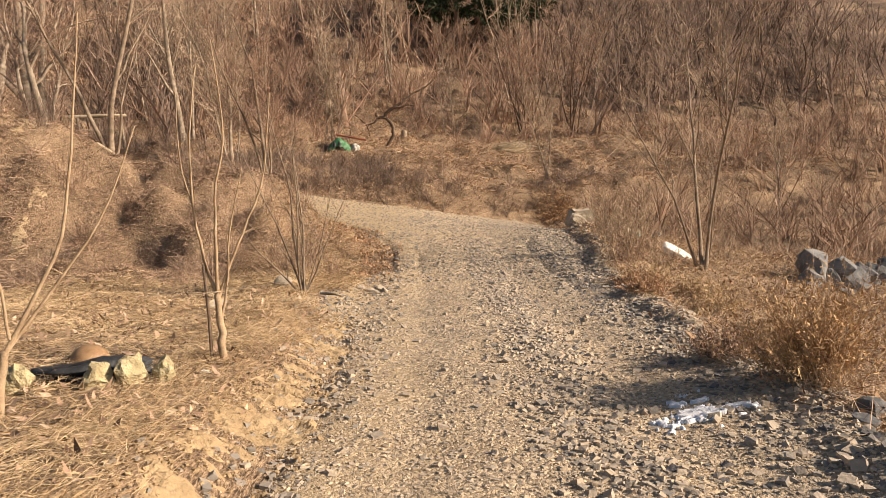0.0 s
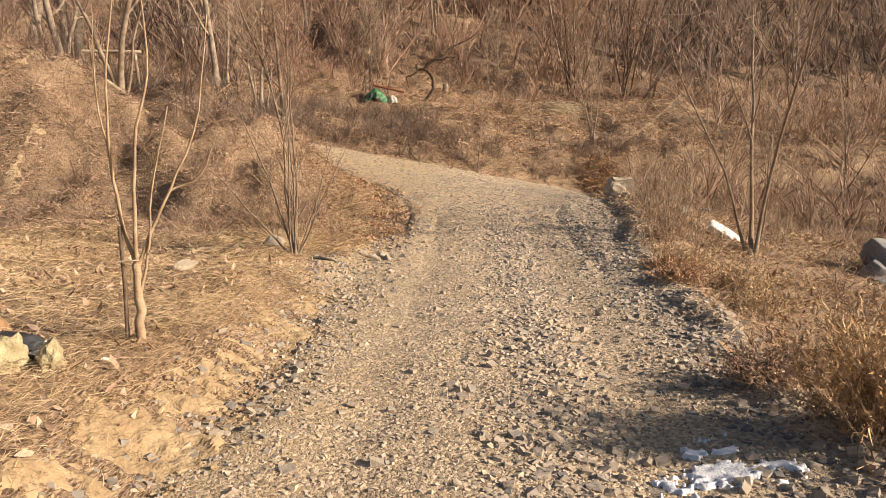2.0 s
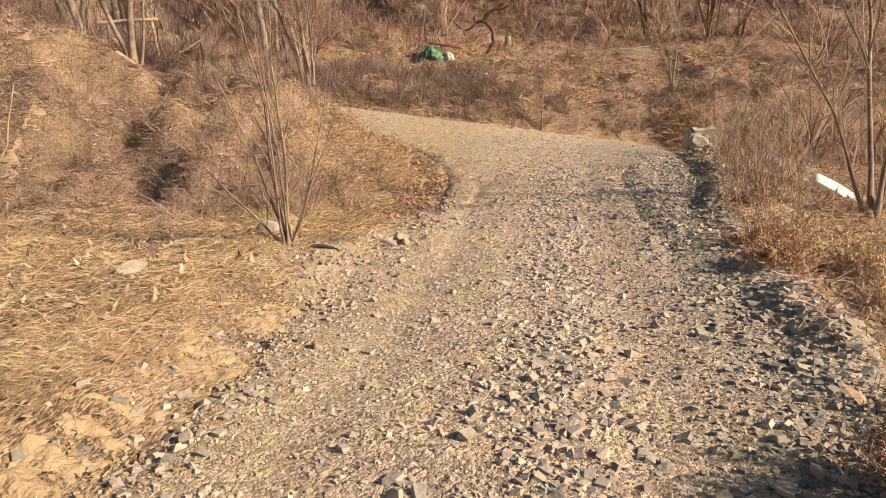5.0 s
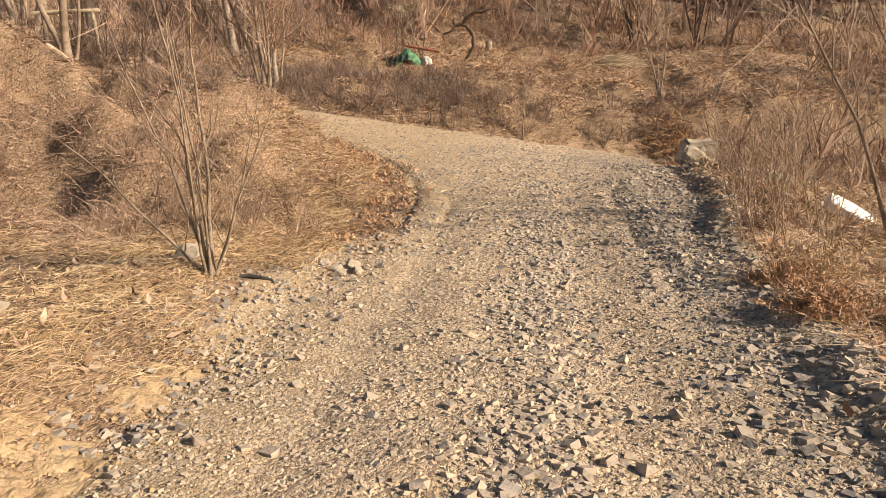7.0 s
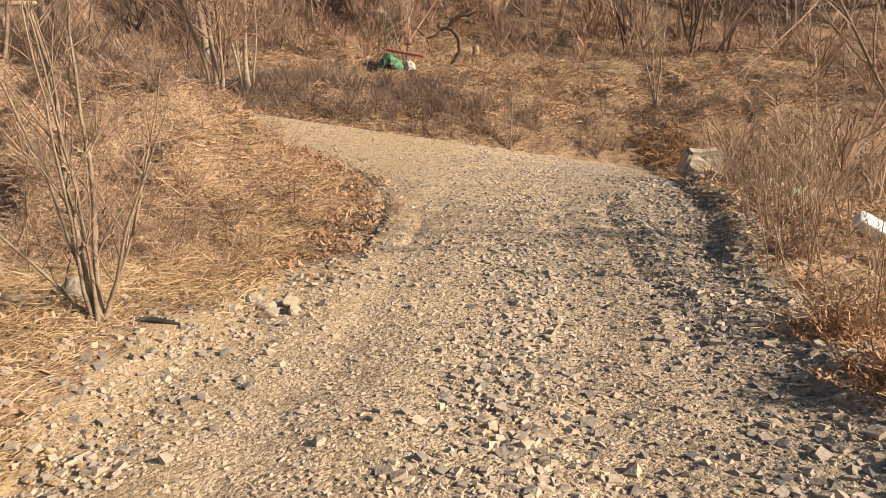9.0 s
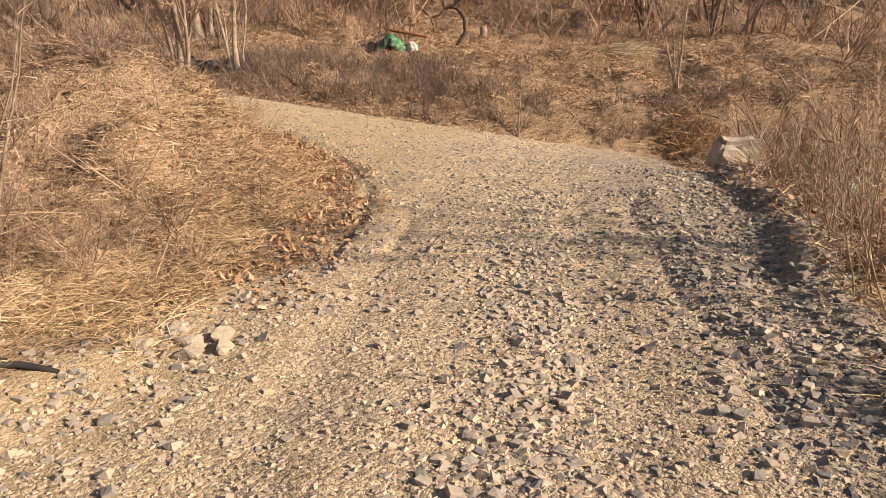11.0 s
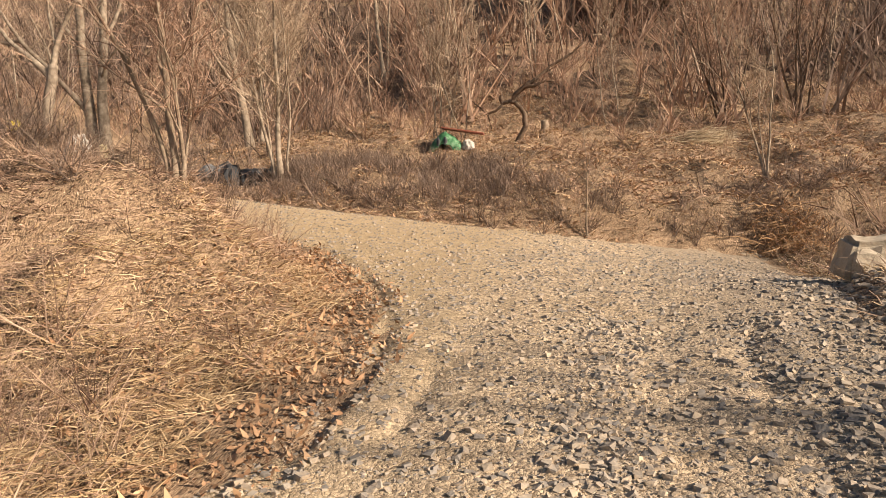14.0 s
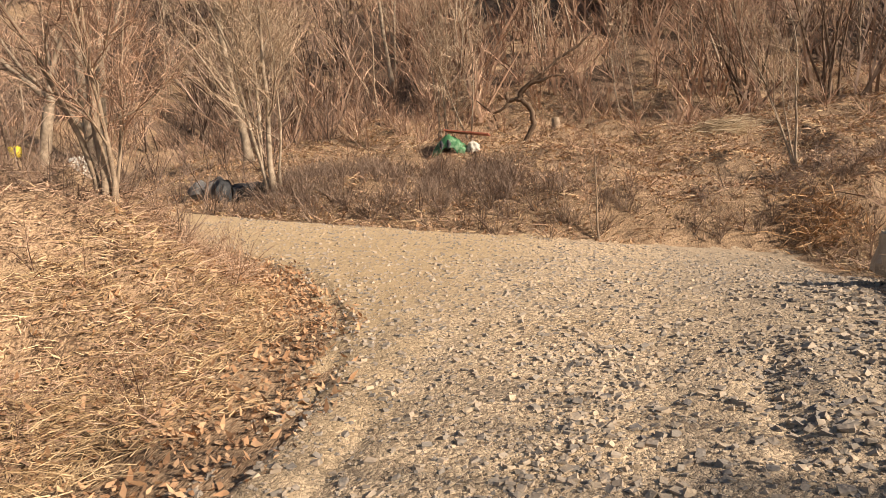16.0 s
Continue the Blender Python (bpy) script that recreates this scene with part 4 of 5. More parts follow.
for k, (sx, sy, ss) in enumerate([(-4.42, 4.62, 0.27), (-3.86, 4.80, 0.26), (-3.60, 4.90, 0.27), (-3.36, 5.0, 0.25)]):
    rock("yellow_stone", sx, sy, (ss * 1.1, ss * 0.95, ss * 1.15), 20 + k, SULPHUR, "pale yellow pitted lump of stone on the terrace", 40 * k, "row of yellow stones", "stone", rough=0.7)
rock("pale_stone", -3.08, 5.2, (0.16, 0.10, 0.07), 31, FOAM, "small smooth whitish stone in the grass", 15, category="stone")
rock("pale_stone", -3.62, 11.75, (0.42, 0.36, 0.40), 32, TANROCK, "pale rounded field stone at the sapling's foot", 50, category="stone")
rock("flat_stone", -4.15, 9.3, (0.46, 0.28, 0.20), 33, TANROCK, "flat pale stone lying in dry grass", 10, category="stone")
for k, (sx, sy, a, b) in enumerate([(-2.15, 12.3, 0.30, 0.20), (-1.98, 12.45, 0.26, 0.16), (-1.86, 12.25, 0.22, 0.15), (-2.32, 12.5, 0.2, 0.14), (-2.05, 12.12, 0.34, 0.2), (-2.42, 12.2, 0.24, 0.16)]):
    rock("slab_stone", sx, sy, (a * 1.25, b * 1.25, 0.17), 40 + k, TANROCK if k % 3 else STONE, "flat broken slab of pale stone at the road's edge", 57 * k, "stones at the road edge", "stone", (18 * (k % 2), 12))
k = 0
for row, (n, dz) in enumerate([(8, 0), (6, 0.26)]):
    for j in range(n):
        w = rng.uniform(0.9, 1.45)
        bx, by = 7.3 + 0.58 * j + 0.35 * row, 14.2 + 0.25 * j + 0.28 * row + rng.uniform(-0.15, 0.15)
        rock("pile_boulder", bx, by, (w, w * 0.8, w * 0.72), 70 + k, BOULDER, "grey angular boulder in a rough stone pile", rng.uniform(0, 360), "boulder pile", "boulder", rough=0.3, z=ground_at(bx, by) + dz - 0.18)
        k += 1
for sx, sy, ss in [(1.95, 3.55, 0.22), (2.15, 3.8, 0.3), (2.3, 3.4, 0.26), (7.0, 13.6, 0.4), (7.6, 13.5, 0.45)]:
    rock("edge_stone", sx, sy, (ss * 1.2, ss, ss * 0.6), int(ss * 100) + int(sx * 10), BOULDER, "grey stone at the foot of the slope", 33 * sx, "", "stone")
for k, (sx, sy) in enumerate([(4.3, 20.2), (5.0, 20.4), (5.7, 20.0)]):
    rock("verge_stone", sx, sy, (0.5, 0.4, 0.35), 110 + k, TANROCK if k % 2 else BOULDER, "weathered stone among the verge shoots", 70 * k, "", "stone")

# the white foam slab
bm = bmesh.new()
bmesh.ops.create_cube(bm, size=1)
bmesh.ops.subdivide_edges(bm, edges=bm.edges[:], cuts=5, use_grid_fill=True)
for v in bm.verts:
    p = v.co.copy()
    round_off = 1 - 0.10 * max(0.0, abs(p.x) + abs(p.y) + abs(p.z) - 1.0)
    v.co = Vector((p.x * 0.72, p.y * 0.34, p.z * 0.2)) * (round_off + 0.06 * noise.noise(p * 4)) + Vector((0, 0, -0.05 * p.x * p.x))
slab = new("foam_slab", bm_mesh("foam_slab", bm, FOAM, True))
slab.matrix_basis = pose(5.05, 16.25, ground_at(5.05, 16.25) + 0.04, 22, 33, -14)
tagged(slab, "dirty white foam slab propped in dead weeds", "foam slab")


def cloth(name, size, seed, mat, lift=0.35, n=22):
    """A crumpled closed sheet or sack lying on z = 0."""
    bm = bmesh.new()
    bmesh.ops.create_icosphere(bm, subdivisions=4, radius=1.0)
    for v in bm.verts:
        p = v.co.copy()
        f = 1 + lift * noise.noise(p * 1.7 + Vector((seed, 0, 0))) + 0.5 * lift * noise.noise(p * 4.3 + Vector((0, seed, 0)))
        v.co = Vector((p.x * size[0] / 2, p.y * size[1] / 2, max(p.z, -0.5) * size[2] / 1.5)) * f
    low = min(v.co.z for v in bm.verts)
    for v in bm.verts:
        v.co.z -= low + 0.03
    return bm_mesh(name, bm, mat, True)


def lying(name, me, x, y, label, category, turn=0, z=0.0):
    ob = new(name, me)
    ob.matrix_basis = pose(x, y, ground_at(x, y) + z, rz=turn)
    return tagged(ob, label, category)


lying("black_sheet", cloth("black_sheet", (1.1, 0.5, 0.15), 3, BLACK, 0.6), -4.05, 5.12, "crumpled black plastic sheet behind yellow stones", "plastic sheet", 12)
pot = lying("clay_pot", cloth("clay_pot", (0.38, 0.34, 0.26), 9, BROWNPOT, 0.05), -4.35, 5.75, "brown glazed pot lying half buried in grass", "pot", 0, -0.07)
lying("white_sack", cloth("white_sack", (1.0, 0.75, 1.0), 5, CLOTH), -21.3, 36.4, "crumpled white sack at a tree's foot", "sack", 20)
lying("yellow_sack", cloth("yellow_sack", (0.55, 0.5, 0.8), 6, SULPHUR, 0.3), -20.35, 36.7, "pale yellow sack leaning on a trunk", "sack")
# yellow container
can = thing("yellow_container", -24.0, 36.0, "bright yellow plastic container among the brush", "container", turn=15)
bm = bmesh.new()
bmesh.ops.create_cube(bm, size=1)
bmesh.ops.scale(bm, vec=(0.46, 0.36, 0.44), verts=bm.verts)
bmesh.ops.translate(bm, vec=(0, 0, 0.20), verts=bm.verts)
bmesh.ops.bevel(bm, geom=bm.edges[:], offset=0.035, segments=3, affect="EDGES")
part("body", bm_mesh("body", bm, YELLOW, True), can)
part("spout", mesh_np("spout", *tube([(0.1, 0, 0.40), (0.11, 0, 0.48)], [0.045, 0.045], 8), YELLOW, True), can)

# green tarp over a kennel, with a red board and a sack
hut = thing("tarp_hut", -5.15, 35.0, "low hut under a green tarp with a red roof board", "hut")
bm = bmesh.new()
bmesh.ops.create_grid(bm, x_segments=16, y_segments=8, size=1)
for v in bm.verts:
    px, py = v.co.x, v.co.y
    v.co = Vector((px * 0.58, py * 0.4, 0.50 - 0.5 * abs(px) ** 1.6 - 0.42 * abs(py) ** 4 + 0.16 * noise.noise(Vector((px * 4, py * 4, 2)))))
bmesh.ops.solidify(bm, geom=bm.faces[:], thickness=0.015)
part("tarp", bm_mesh("tarp", bm, GREEN, True), hut, "creased green tarp")
bm = bmesh.new()
bmesh.ops.create_cube(bm, size=1)
bmesh.ops.scale(bm, vec=(1.5, 0.55, 0.05), verts=bm.verts)
bmesh.ops.bevel(bm, geom=bm.edges[:], offset=0.008, segments=1, affect="EDGES")
board = part("roof_board", bm_mesh("roof_board", bm, RED), hut, "faded red board")
board.matrix_basis = pose(0.62, 0.1, 0.50, 0, 13, 4)
# solid black lumps in place of the dark hollows under the tarp
for px in (-0.2, 0.05):
    part("opening", mesh_np("opening", *tube([(px, -0.34, 0.02), (px + 0.03, -0.36, 0.16), (px, -0.30, 0.3)], [0.06, 0.075, 0.04], 8), BLACK, True), hut, "solid black lump standing in for shade under the tarp")
lying("white_sack", cloth("white_sack", (0.42, 0.32, 0.36), 15, CLOTH), -4.35, 34.9, "pale sack leaning on a tarp hut", "sack")

# bleached straw heap, stump and a shred of green sheet
heap = thing("straw_heap", 3.66, 38.0, "heap of long pale bleached straw lying on the field", "straw")
n = 260
hs = np.random.default_rng(77)
hb = np.stack([hs.normal(size=n) * 0.45, hs.normal(size=n) * 0.25, hs.uniform(0.05, 0.6, n)], -1)
hw = unit(np.stack([hs.normal(size=n) * 0.35 + 1.0, hs.normal(size=n) * 0.3, hs.uniform(-0.1, 0.8, n)], -1))
tagged(part("straw", mesh_np("straw", *strokes(hb - hw * 0.4, hw, hs.uniform(0.6, 1.4, n), np.full(n, 0.013), np.tile((0.1, 0.0, -0.28), (n, 1)), 2, 3), BLEACHED), heap), kind="stuff")
stump = thing("tree_stump", -2.0, 39.0, "short weathered sawn stump on the field", "stump", sink=0.1)
part("wood", mesh_np("wood", *tube([(0, 0, 0), (0.01, 0, 0.3), (0.0, 0, 0.5)], [0.2, 0.16, 0.15], 10), BARK, True), stump)
part("cut_face", mesh_np("cut_face", *tube([(0, 0, 0.495), (0, 0, 0.508)], [0.148, 0.146], 10), DEADWOOD, True), stump, "pale sawn face")
lying("green_sheet", cloth("green_sheet", (0.5, 0.3, 0.22), 21, GREYGREEN, 0.6), 4.95, 19.4, "faded grey-green plastic sheet among the verge shoots", "plastic sheet", 30)
tangle(2600, 3.6, 6.2, 28.9, 30.9, lambda x, y: np.exp(-(((x - 4.7) / 0.75) ** 2 + ((y - 30.2) / 0.45) ** 2)), 0.75, TUFT, "orange_tuft", "tufts of tall orange-brown grass hanging over the bank", 0.5, 0.006, 0.9)

# dark heap by the bend
for k in range(7):
    hx, hy = -11.75 + 0.33 * k + rng.uniform(-0.1, 0.1), 30.5 + 0.08 * k + rng.uniform(-0.2, 0.2)
    rock("heap_stone", hx, hy, (0.95, 0.7, 0.85 + 0.15 * math.sin(k)), 130 + k, BLACK if k in (2, 3, 4, 5, 6) else BOULDER, "dark stone in a heap by the bend", 50 * k, "dark stone heap", "stone", rough=0.5)

# rustic wooden frame and fallen logs
rack = thing("wooden_frame", -10.25, 20.0, "rustic frame of peeled poles beside the trees", "frame")
part("post", mesh_np("post", *tube([(-0.6, 0, -0.1), (-0.62, 0, 0.5), (-0.64, 0, 0.98)], [0.045, 0.042, 0.04], 8), BARK, True), rack)
part("post", mesh_np("post", *tube([(0.66, 0, -0.1), (0.62, 0, 0.5), (0.58, 0, 0.98)], [0.045, 0.042, 0.04], 8), DEADWOOD, True), rack)
part("beam", mesh_np("beam", *tube([(-0.9, 0.02, 1.02), (0, 0, 1.0), (0.75, 0, 0.98)], [0.045, 0.05, 0.04], 8), DEADWOOD, True), rack)
part("rail", mesh_np("rail", *tube([(-0.6, 0.02, 0.5), (0.6, 0.03, 0.45)], [0.025, 0.025], 6), BARK, True), rack)


def log(x0, y0, x1, y1, r, mat, label, name="fallen_log"):
    t = new(name)
    t.matrix_basis = pose(x0, y0, ground_at(x0, y0) + r * 0.7)
    tagged(t, label, "log")
    dx, dy, dz = x1 - x0, y1 - y0, ground_at(x1, y1) - ground_at(x0, y0)
    part("wood", mesh_np("wood", *tube([(dx * s, dy * s, dz * s + 0.02 * math.sin(5 * s)) for s in (0, 0.25, 0.5, 0.75, 1)], [r, r * 0.97, r * 0.93, r * 0.9, r * 0.82], 10), mat, True), t)
    part("sawn_end", mesh_np("sawn_end", *tube([(-dx * 0.004, -dy * 0.004, 0), (dx * 0.002, dy * 0.002, 0)], [r * 0.9, r * 0.95], 10), DEADWOOD, True), t, "pale sawn end")


log(-10.9, 18.6, -9.6, 18.3, 0.07, DEADWOOD, "pale fallen log lying across the slope")
log(-9.6, 18.2, -8.5, 18.15, 0.06, DEADWOOD, "short pale log at the twin trunks' foot")
log(-3.0, 11.5, -2.45, 11.62, 0.024, PIPE, "short dark pipe lying in the grass", "dark_pipe")
for k in range(4):
    log(-4.85 + 0.1 * k, 11.3 + 0.13 * k, -4.15 + 0.12 * k, 11.62 + 0.05 * k, 0.026, DEADWOOD, "bleached dry stick on the grass", "dry_stick")

# snow left in the shade
def snow_sheet(x, y):
    blob = np.exp(-(((x - 0.95) / 0.22) ** 2 + ((y - 4.14) / 0.13) ** 2)) + np.exp(-(((x - 1.25) / 0.24) ** 2 + ((y - 4.16) / 0.12) ** 2)) + 0.8 * np.exp(-(((x - 1.06) / 0.13) ** 2 + ((y - 4.42) / 0.09) ** 2))
    show = blob + 0.6 * vn(0.6 * x, y, 0.08, 70) + 0.4 * vn(x, y, 0.03, 71) - 0.56
    return road_sheet(x, y) - 0.05 + 0.075 * step(-0.1, 0.12, show) + 0.006 * vn(x, y, 0.05, 72)


tagged(new("snow_patch", sheet("snow_patch", axis((0.6, 1.6, 0.012)), axis((3.8, 4.7, 0.012)), snow_sheet, SNOW)), "thin ragged patch of old melting snow on the gravel", "snow")


# ---------------------------------------------------------------- shrubs beside the track
def leafy_bush(x, y, wide, tall, stems, seed, label, leaf=WEED):
    rnd = np.random.default_rng(seed)
    t = thing("dry_bush", x, y, label, "bush", sink=0.02)
    n = stems
    base = np.stack([rnd.normal(size=n) * 0.16 * wide, rnd.normal(size=n) * 0.16 * wide, np.zeros(n)], -1)
    way = unit(np.stack([rnd.normal(size=n) * 0.42 * wide / tall, rnd.normal(size=n) * 0.42 * wide / tall, np.full(n, 0.9)], -1))
    length = tall * rnd.uniform(0.6, 1.08, n)
    bend = rnd.normal(size=(n, 3)) * 0.15
    tagged(part("twiggy_clump", mesh_np("twiggy_clump", *strokes(base, way, length, np.full(n, 0.0035), bend, 3, 3), PALETWIG), t), kind="stuff")
    i = np.repeat(np.arange(n), 26)
    s = rnd.uniform(0.3, 1.0, len(i))
    p = along(base[i], way[i], length[i], bend[i], s) + rnd.normal(size=(len(i), 3)) * 0.012
    d = unit(way[i] + rnd.normal(size=(len(i), 3)) * 0.7)
    tagged(part("foliage", mesh_np("foliage", *blades(p, d, rnd.uniform(0.025, 0.06, len(i)), rnd.uniform(0.004, 0.009, len(i)), rnd.normal(size=(len(i), 3)) * 0.3, 2), leaf), t, "dry brown seed leaves"), kind="stuff")
    return t


leafy_bush(2.14, 4.5, 0.85, 0.9, 270, 1, "rounded bush of dry orange-brown seed stems by the track", SEED)
leafy_bush(1.85, 5.6, 0.7, 0.4, 90, 2, "low dry brown bush at the track's edge")
leafy_bush(2.7, 6.3, 0.9, 0.5, 110, 3, "low dry tan bush on the verge", STRAW)
leafy_bush(2.45, 10.1, 0.8, 0.32, 110, 11, "low reddish-brown tangle of dead weeds at the track's edge", LEAF)
leafy_bush(2.5, 11.2, 0.7, 0.28, 80, 12, "low reddish-brown tangle of dead weeds at the track's edge", LEAF)
leafy_bush(3.3, 10.4, 1.3, 0.5, 130, 4, "dry tan bush on the verge below the track", STRAW)
leafy_bush(2.9, 11.6, 1.0, 0.45, 90, 5, "dry tan bush on the verge below the track", STRAW)
leafy_bush(3.0, 8.8, 0.8, 0.45, 90, 6, "low dry tan bush on the verge", STRAW)
leafy_bush(4.15, 19.2, 1.2, 0.42, 170, 7, "reddish-brown heap of dead weeds before a pale boulder")
leafy_bush(3.85, 17.5, 1.1, 0.42, 150, 8, "low reddish-brown tangle of dead weeds at the track's edge")
leafy_bush(3.75, 15.8, 1.1, 0.42, 140, 9, "low brown tangle of dead weeds at the track's edge")
leafy_bush(3.2, 14.0, 0.9, 0.4, 100, 10, "brown tangle of dead weeds beside the upright shoots")
for k, (bx, by, bt) in enumerate([(2.95, 13.1, 1.55), (3.3, 13.9, 1.4), (3.9, 16.0, 1.5), (4.3, 17.2, 1.6), (3.7, 17.0, 1.2), (4.9, 18.4, 1.7), (4.6, 19.4, 1.5), (5.8, 15.0, 1.4), (3.2, 14.9, 1.3), (4.0, 15.1, 1.5), (4.0, 18.0, 1.3), (3.5, 12.6, 1.2)]):
    tree("verge_shrub", bx, by, "upright pale bare shoots on the verge", [(rng.normal() * 0.2, rng.normal() * 0.2, bt * rng.uniform(0.6, 1.1), 0.014, rng.normal() * 0.16, rng.normal() * 0.12) for _ in range(7)],
         YOUNGBARK, PALETWIG, 3, 0.3, 0.3, 3, 200 + k, 0.06, 1, 5, 0.45, 0.3, group="verge shrubs", twig_r=0.003)


# ---------------------------------------------------------------- weeds, leaves and stones in number
x, y = scatter(380, -13, -5.5, 17.2, 23.5, lambda x, y: left_mound(x, y) * step(-0.3, 0.2, vn(x, y, 1.4, 43)))
stuff("crest_brambles", brush(x, y, rng.uniform(0.45, 1.1, len(x)), 8, 5, 0.6, 0.009, fine=1), DARKWEED, "dark brown brambles along the mound's crest under the trees", "brambles")
x, y = scatter(1700, -13, -2.8, 12.4, 24, lambda x, y: left_mound(x, y) * step(-0.4, 0.3, vn(x, y, 1.1, 42)) * 0.9)
stuff("mound_brambles", brush(x, y, rng.uniform(0.3, 0.85, len(x)), 7, 5, 0.7, 0.007, fine=1, seg=3), WEED, "low arching brown brambles on the mound", "brambles")
x, y = scatter(1300, -10, 9, 27.8, 35, lambda x, y: step(-0.2, 0.3, y - far_edge(x)) * (1 - step(0, 1.4, y - far_edge(x) - 4.2 * step(0.5, -5, x) - 0.7 + 1.0 * vn(x, y, 1.6, 40))) * (1 - 0.7 * step(-1.5, 0.5, x) * step(-0.2, 0.2, vn(x, y, 1.8, 94))))
stuff("bank_weeds", brush(x, y, rng.uniform(0.35, 0.85, len(x)), 9, 4, 0.55, 0.013, fine=1), DARKWEED, "grey-brown dead weeds on the bank above the bend", "weeds")
x, y = scatter(800, -18, 22, 30, 46, lambda x, y: field(x, y) * (0.2 + 0.4 * vn(x, y, 1.8, 41)))
stuff("field_brush", brush(x, y, rng.uniform(0.3, 1.1, len(x)), 7, 4, 0.5, 0.012, fine=1), WEED, "scattered low brown brush on the field", "brush")
x, y = scatter(700, 3.2, 18, 6, 30, lambda x, y: right_verge(x, y) * (0.3 + 0.4 * step(4, 8, x)))
stuff("slope_brush", brush(x, y, rng.uniform(0.3, 0.9, len(x)), 7, 4, 0.45, 0.010, fine=1), PALETWIG, "low brown brush on the slope below the track", "brush")


def leaves(base, way, length, bend):
    """Curled dead leaves, broad in the middle."""
    n = len(base)
    u = unit(np.cross(way, rng.normal(size=(n, 3)) * 0.4 + np.array([0, 0, 1.0])))
    s = np.array([0, 0.45, 1.0])
    mid = base[:, None] + way[:, None] * (length[:, None] * s)[..., None] + bend[:, None] * (length[:, None] * s * s)[..., None]
    w = u[:, None] * (length[:, None] * np.array([0.10, 0.34, 0.04]))[..., None]
    v = np.stack([mid - w, mid + w], 2)
    k = np.arange(n * 6).reshape(n, 3, 2)
    f = np.stack([k[:, :-1, 0], k[:, :-1, 1], k[:, 1:, 1], k[:, 1:, 0]], -1)
    return v.reshape(-1, 3), f.reshape(-1, 4)


def litter(n, x0, x1, y0, y1, keep, size, name, label, mat=LEAF):
    x, y = scatter(n, x0, x1, y0, y1, keep)
    m = len(x)
    way = unit(np.stack([rng.normal(size=m), rng.normal(size=m), rng.normal(size=m) * 0.35 + 0.1], -1))
    ln = size * rng.uniform(0.5, 1.3, m)
    stuff(name, leaves(on_ground(x, y, -0.025), way, ln, rng.normal(size=(m, 3)) * 0.35 + np.array([0, 0, 0.2])), mat, label, "leaves")


litter(30000, -7, -1.6, 11, 24, lambda x, y: step(-0.65, -0.1, left_edge(y) - x + 0.3 * vn(x, y, 0.6, 53)) * (1 - step(1.4, 2.6, left_edge(y) - x)) * step(12, 15, y) * (0.7 + 0.3 * vn(x, y, 0.5, 50)), 0.06, "fallen_leaves", "curled orange-brown fallen leaves at the mound's foot")
litter(95000, -18, 20, 28, 46, lambda x, y: field(x, y), 0.08, "field_leaves", "brown leaf litter on the sloping field")
litter(20000, -13, -2.6, 12, 23.5, left_mound, 0.05, "mound_leaves", "curled brown dead vine leaves over the mound", WEED)
litter(16000, 1.6, 12, 1, 31, right_verge, 0.08, "verge_leaves", "brown leaf litter on the verge")
litter(16000, -12, -2.1, -1, 14, left_flat, 0.07, "terrace_litter", "small leaf and bark litter on the terrace", WEED)

# straw fringe at both edges of the track
tangle(30000, -3.6, -1.6, -1, 13.5, lambda x, y: step(-0.1, 0.4, left_edge(y) - apron(y) - x - 0.25 * (1 - step(8.2, 9.8, y)) + 0.45 * vn(x, y, 0.6, 51)) * 0.8, 0.15, STRAW, "edge_grass", "short dry grass along the track's edge", 1.0, 0.0025, 0.4)
tangle(10000, -3.4, -1.9, -0.5, 9.6, lambda x, y: step(0.0, 0.35, left_edge(y) - x + 0.25 * vn(x, y, 0.5, 97)) * step(-0.5, 0.3, vn(x, y, 0.7, 98)), 0.12, STRAW, "bank_straw", "short yellow straw over the cut bank", 1.1, 0.0026, 0.5)
tangle(30000, -5.0, -1.6, 12, 20, lambda x, y: (1 - 0.35 * step(14.8, 17.5, y)) * step(0.1, 0.8, left_edge(y) - x + 0.4 * vn(x, y, 0.6, 52)) * 0.8, 0.22, STRAW, "mound_foot_grass", "dry grass at the foot of the mound", 1.1, 0.003, 0.5)


# ---------------------------------------------------------------- gravel
def hull(seed):
    """One angular crushed stone about 1 m across."""
    rnd = np.random.default_rng(seed)
    bm = bmesh.new()
    for cx, cy, cz in itertools.product((-1, 1), repeat=3):
        bm.verts.new((cx * rnd.uniform(0.24, 0.52), cy * rnd.uniform(0.2, 0.45), cz * rnd.uniform(0.12, 0.30)))
    res = bmesh.ops.convex_hull(bm, input=bm.verts[:])
    bmesh.ops.delete(bm, geom=[w for w in bm.verts if not w.link_faces], context="VERTS")
    bmesh.ops.triangulate(bm, faces=bm.faces[:])
    bm.verts.ensure_lookup_table()
    bm.verts.index_update()
    v = np.array([w.co[:] for w in bm.verts])
    f = np.array([[w.index for w in q.verts] for q in bm.faces])
    bm.free()
    return v, f


HULLS = [hull(500 + k) for k in range(14)]


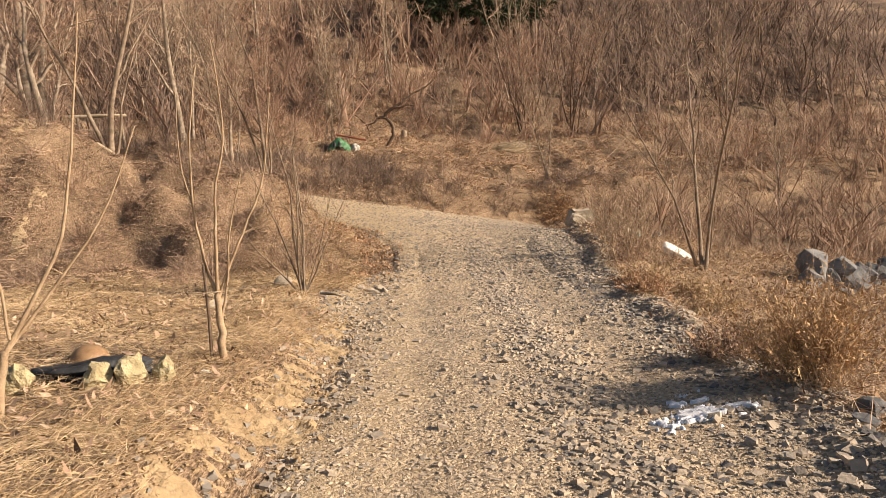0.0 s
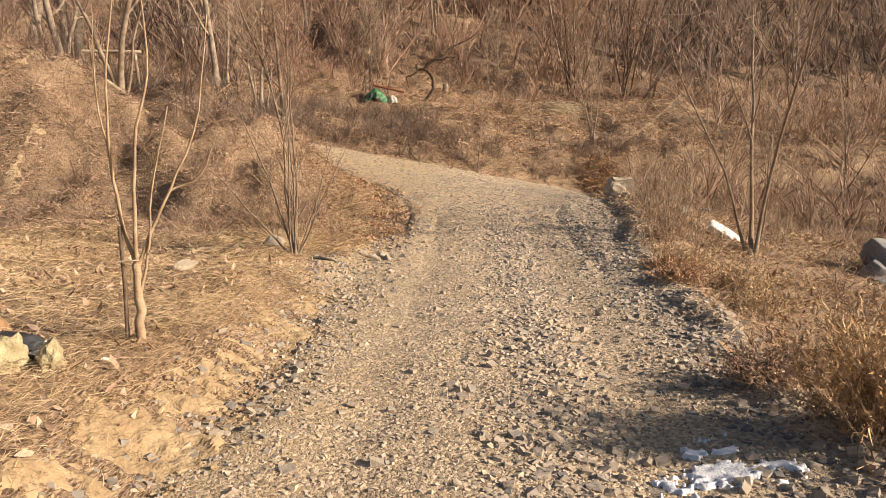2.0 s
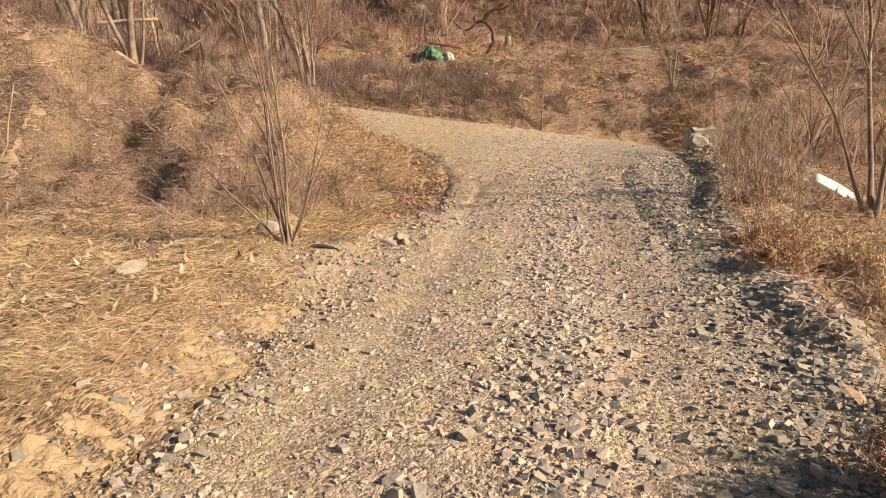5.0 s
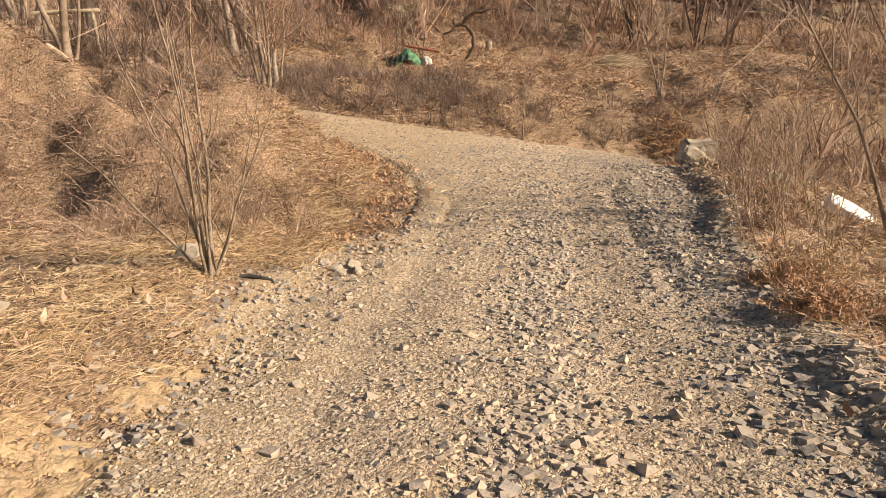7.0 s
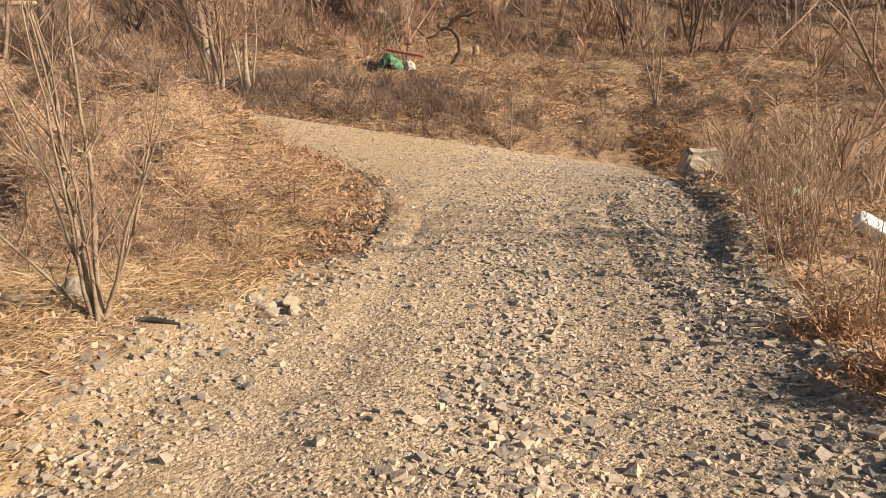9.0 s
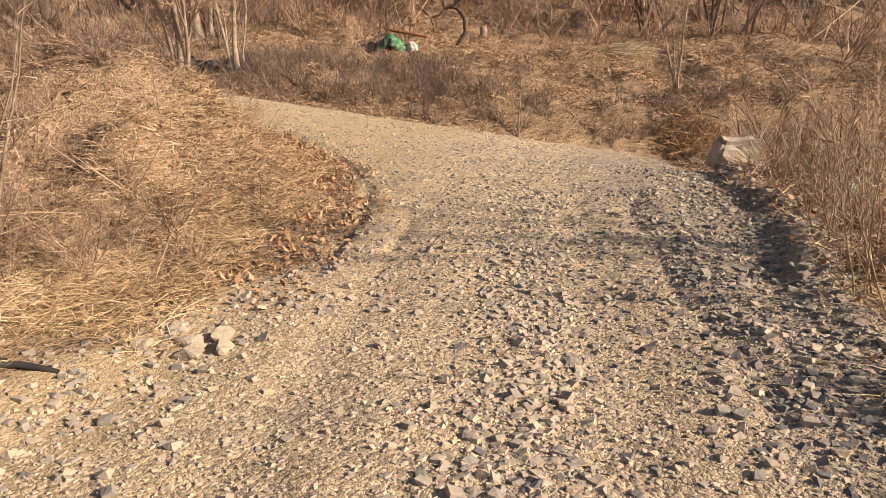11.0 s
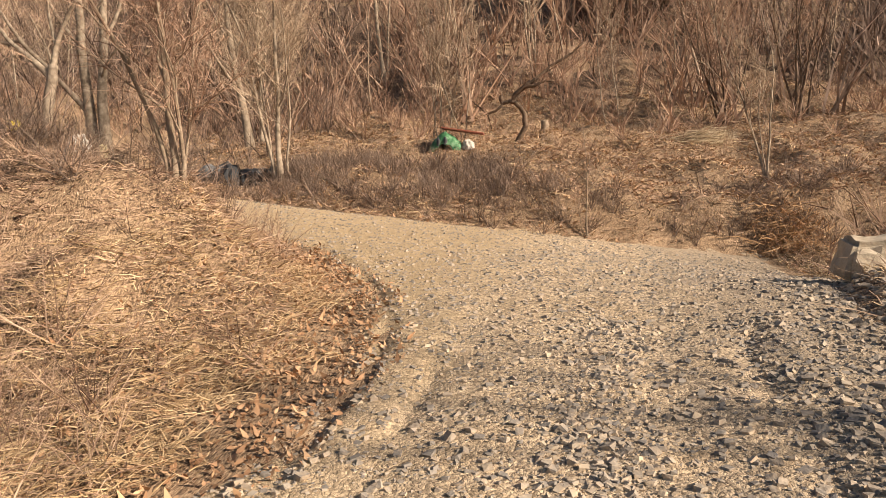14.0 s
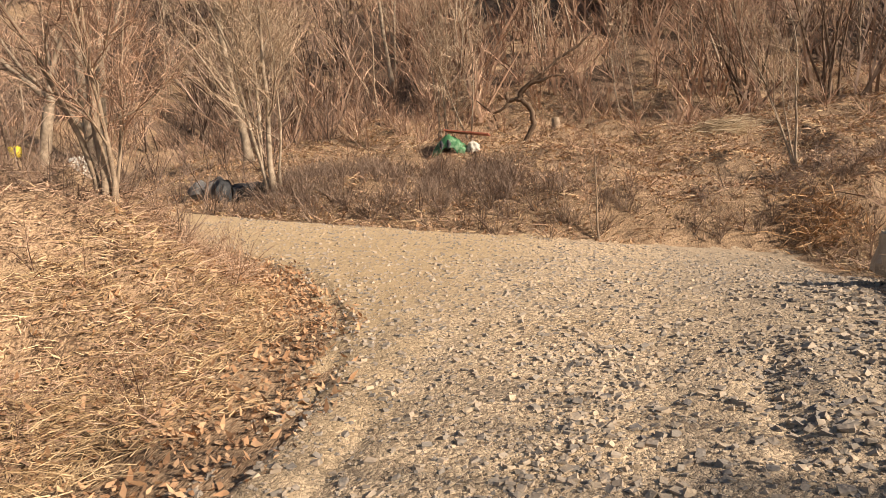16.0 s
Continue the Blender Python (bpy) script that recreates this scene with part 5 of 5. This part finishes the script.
def turns(n, flat=0.28):
    a, b, c = rng.uniform(0, 6.283, n), rng.normal(size=n) * flat, rng.normal(size=n) * flat
    ca, sa, cb, sb, cc, sc = np.cos(a), np.sin(a), np.cos(b), np.sin(b), np.cos(c), np.sin(c)
    z, o = np.zeros(n), np.ones(n)
    rz = np.stack([ca, -sa, z, sa, ca, z, z, z, o], -1).reshape(n, 3, 3)
    rx = np.stack([o, z, z, z, cb, -sb, z, sb, cb], -1).reshape(n, 3, 3)
    ry = np.stack([cc, z, sc, z, o, z, -sc, z, cc], -1).reshape(n, 3, 3)
    return rz @ rx @ ry


def gravel_field(x, y, size, lift=0.02):
    """Stones of the given sizes lying on the road or the ground beside it."""
    n = len(x)
    z = np.maximum(road_sheet(x, y), height(x, y)) + size * lift
    kind = rng.integers(0, len(HULLS), n)
    rot = turns(n)
    out = []
    for k, (v, f) in enumerate(HULLS):
        pick = np.nonzero(kind == k)[0]
        if len(pick) == 0:
            continue
        w = np.einsum("nij,vj->nvi", rot[pick], v) * size[pick, None, None] + np.stack([x, y, z], -1)[pick, None]
        out.append((w.reshape(-1, 3), (f[None] + (np.arange(len(pick)) * len(v))[:, None, None]).reshape(-1, 3)))
    return joined(out)


def on_track(x, y):
    inside = np.minimum.reduce([x - left_edge(y) + apron(y) - 0.25 * step(13.2, 15, y) * (1 - step(20, 22, y)), right_edge(y) + 0.55 - 0.5 * step(15, 18, y) - x, far_edge(x) - y])
    return step(-0.25, 0.15, inside + 0.2 * vn(x, y, 0.5, 60))


def coarse(x, y):
    """Where the larger stones lie: a middle ridge and the right-hand side."""
    mid = 1.1 * np.exp(-(((x - 0.22) / 0.38) ** 2)) + 0.55 * np.exp(-(((x - 1.75) / 0.5) ** 2)) + 0.12 * np.exp(-(((x + 2.0) / 0.3) ** 2))
    return np.clip(mid * (0.75 + 0.5 * vn(x, y, 0.6, 61)), 0, 1) * on_track(x, y) * (1 - 0.5 * step(13, 17, y)) + 0.02 * on_track(x, y)


x, y = scatter(40000, -2.6, 3.0, 1.2, 13, lambda x, y: on_track(x, y) * 0.8)
stuff("fine_gravel", gravel_field(x, y, 0.013 + 0.032 * rng.uniform(0, 1, len(x)) ** 3, -0.05), STONE, "fine crushed tan gravel over the track", "gravel")
x, y = scatter(34000, -9, 3.8, 13, 28.5, lambda x, y: on_track(x, y) * (0.9 - 0.35 * step(18, 26, y)))
stuff("far_gravel", gravel_field(x, y, 0.024 + 0.065 * rng.uniform(0, 1, len(x)) ** 4, -0.05), STONE, "fine crushed tan gravel on the bend", "gravel")
x, y = scatter(90000, -2.6, 2.8, 1.5, 18, coarse)
# right-hand stones take the grey, which holds some of the shade there too
grey = x + 0.5 * rng.normal(size=len(x)) > 0.95
for some, mat, name, label in ((~grey, STONE, "coarse_gravel", "coarse angular crushed tan stone along the track"), (grey, GREYSTONE, "grey_gravel", "coarse angular grey stone along the track, darkened also for shade on its right")):
    stuff(name, gravel_field(x[some], y[some], 0.02 + 0.062 * rng.uniform(0, 1, some.sum()) ** 3.2, -0.05), mat, label, "gravel")
x, y = scatter(13000, 1.0, 4.6, 0, 22, lambda x, y: np.exp(-(((x - right_edge(y) - 0.25 + 0.25 * step(13, 15, y)) / (0.45 + 0.35 * step(13, 15, y))) ** 2)))
stuff("verge_gravel", gravel_field(x, y, 0.025 + 0.085 * rng.uniform(0, 1, len(x)) ** 3, 0.03), GREYSTONE, "loose grey stones pushed to the track's edge", "gravel")
x, y = scatter(6000, -3.7, -1.4, 0, 13.4, lambda x, y: np.exp(-(((left_edge(y) - 0.5 * apron(y) - x - 0.05) / (0.42 + 0.5 * apron(y))) ** 2)) * 0.8)
stuff("bank_gravel", gravel_field(x, y, 0.018 + 0.075 * rng.uniform(0, 1, len(x)) ** 3, 0.08), STONE, "loose stones along the low bank", "gravel")
# clods of yellow clay in the cut bank
x, y = scatter(30000, -3.5, -1.6, -0.5, 11.6, lambda x, y: np.exp(-(((left_edge(y) - x - 0.2) / 0.3) ** 2)) * (0.4 + 0.6 * vn(x, y, 0.9, 63)))
stuff("clay_clods", gravel_field(x, y, 0.012 + 0.04 * rng.uniform(0, 1, len(x)) ** 3, 0.15), CLAY, "crumbling yellow clay clods in the cut bank", "clay")

# the larger stones nearest the walker, each its own
big = [mesh_np("stone", v * s, f, STONE) for (v, f), s in zip(HULLS, np.linspace(0.05, 0.11, len(HULLS)))]
x, y = scatter(1100, -2.0, 2.4, 2.5, 15, lambda x, y: np.clip(coarse(x, y) + 0.06, 0, 1))
z = np.maximum(road_sheet(x, y), height(x, y)) + 0.006
for k in range(min(300, len(x))):
    st = part("stone", big[k % len(big)], road)
    st.matrix_basis = pose(float(x[k]), float(y[k]), float(z[k]), float(rng.normal() * 18), float(rng.normal() * 18), float(rng.uniform(0, 360)))
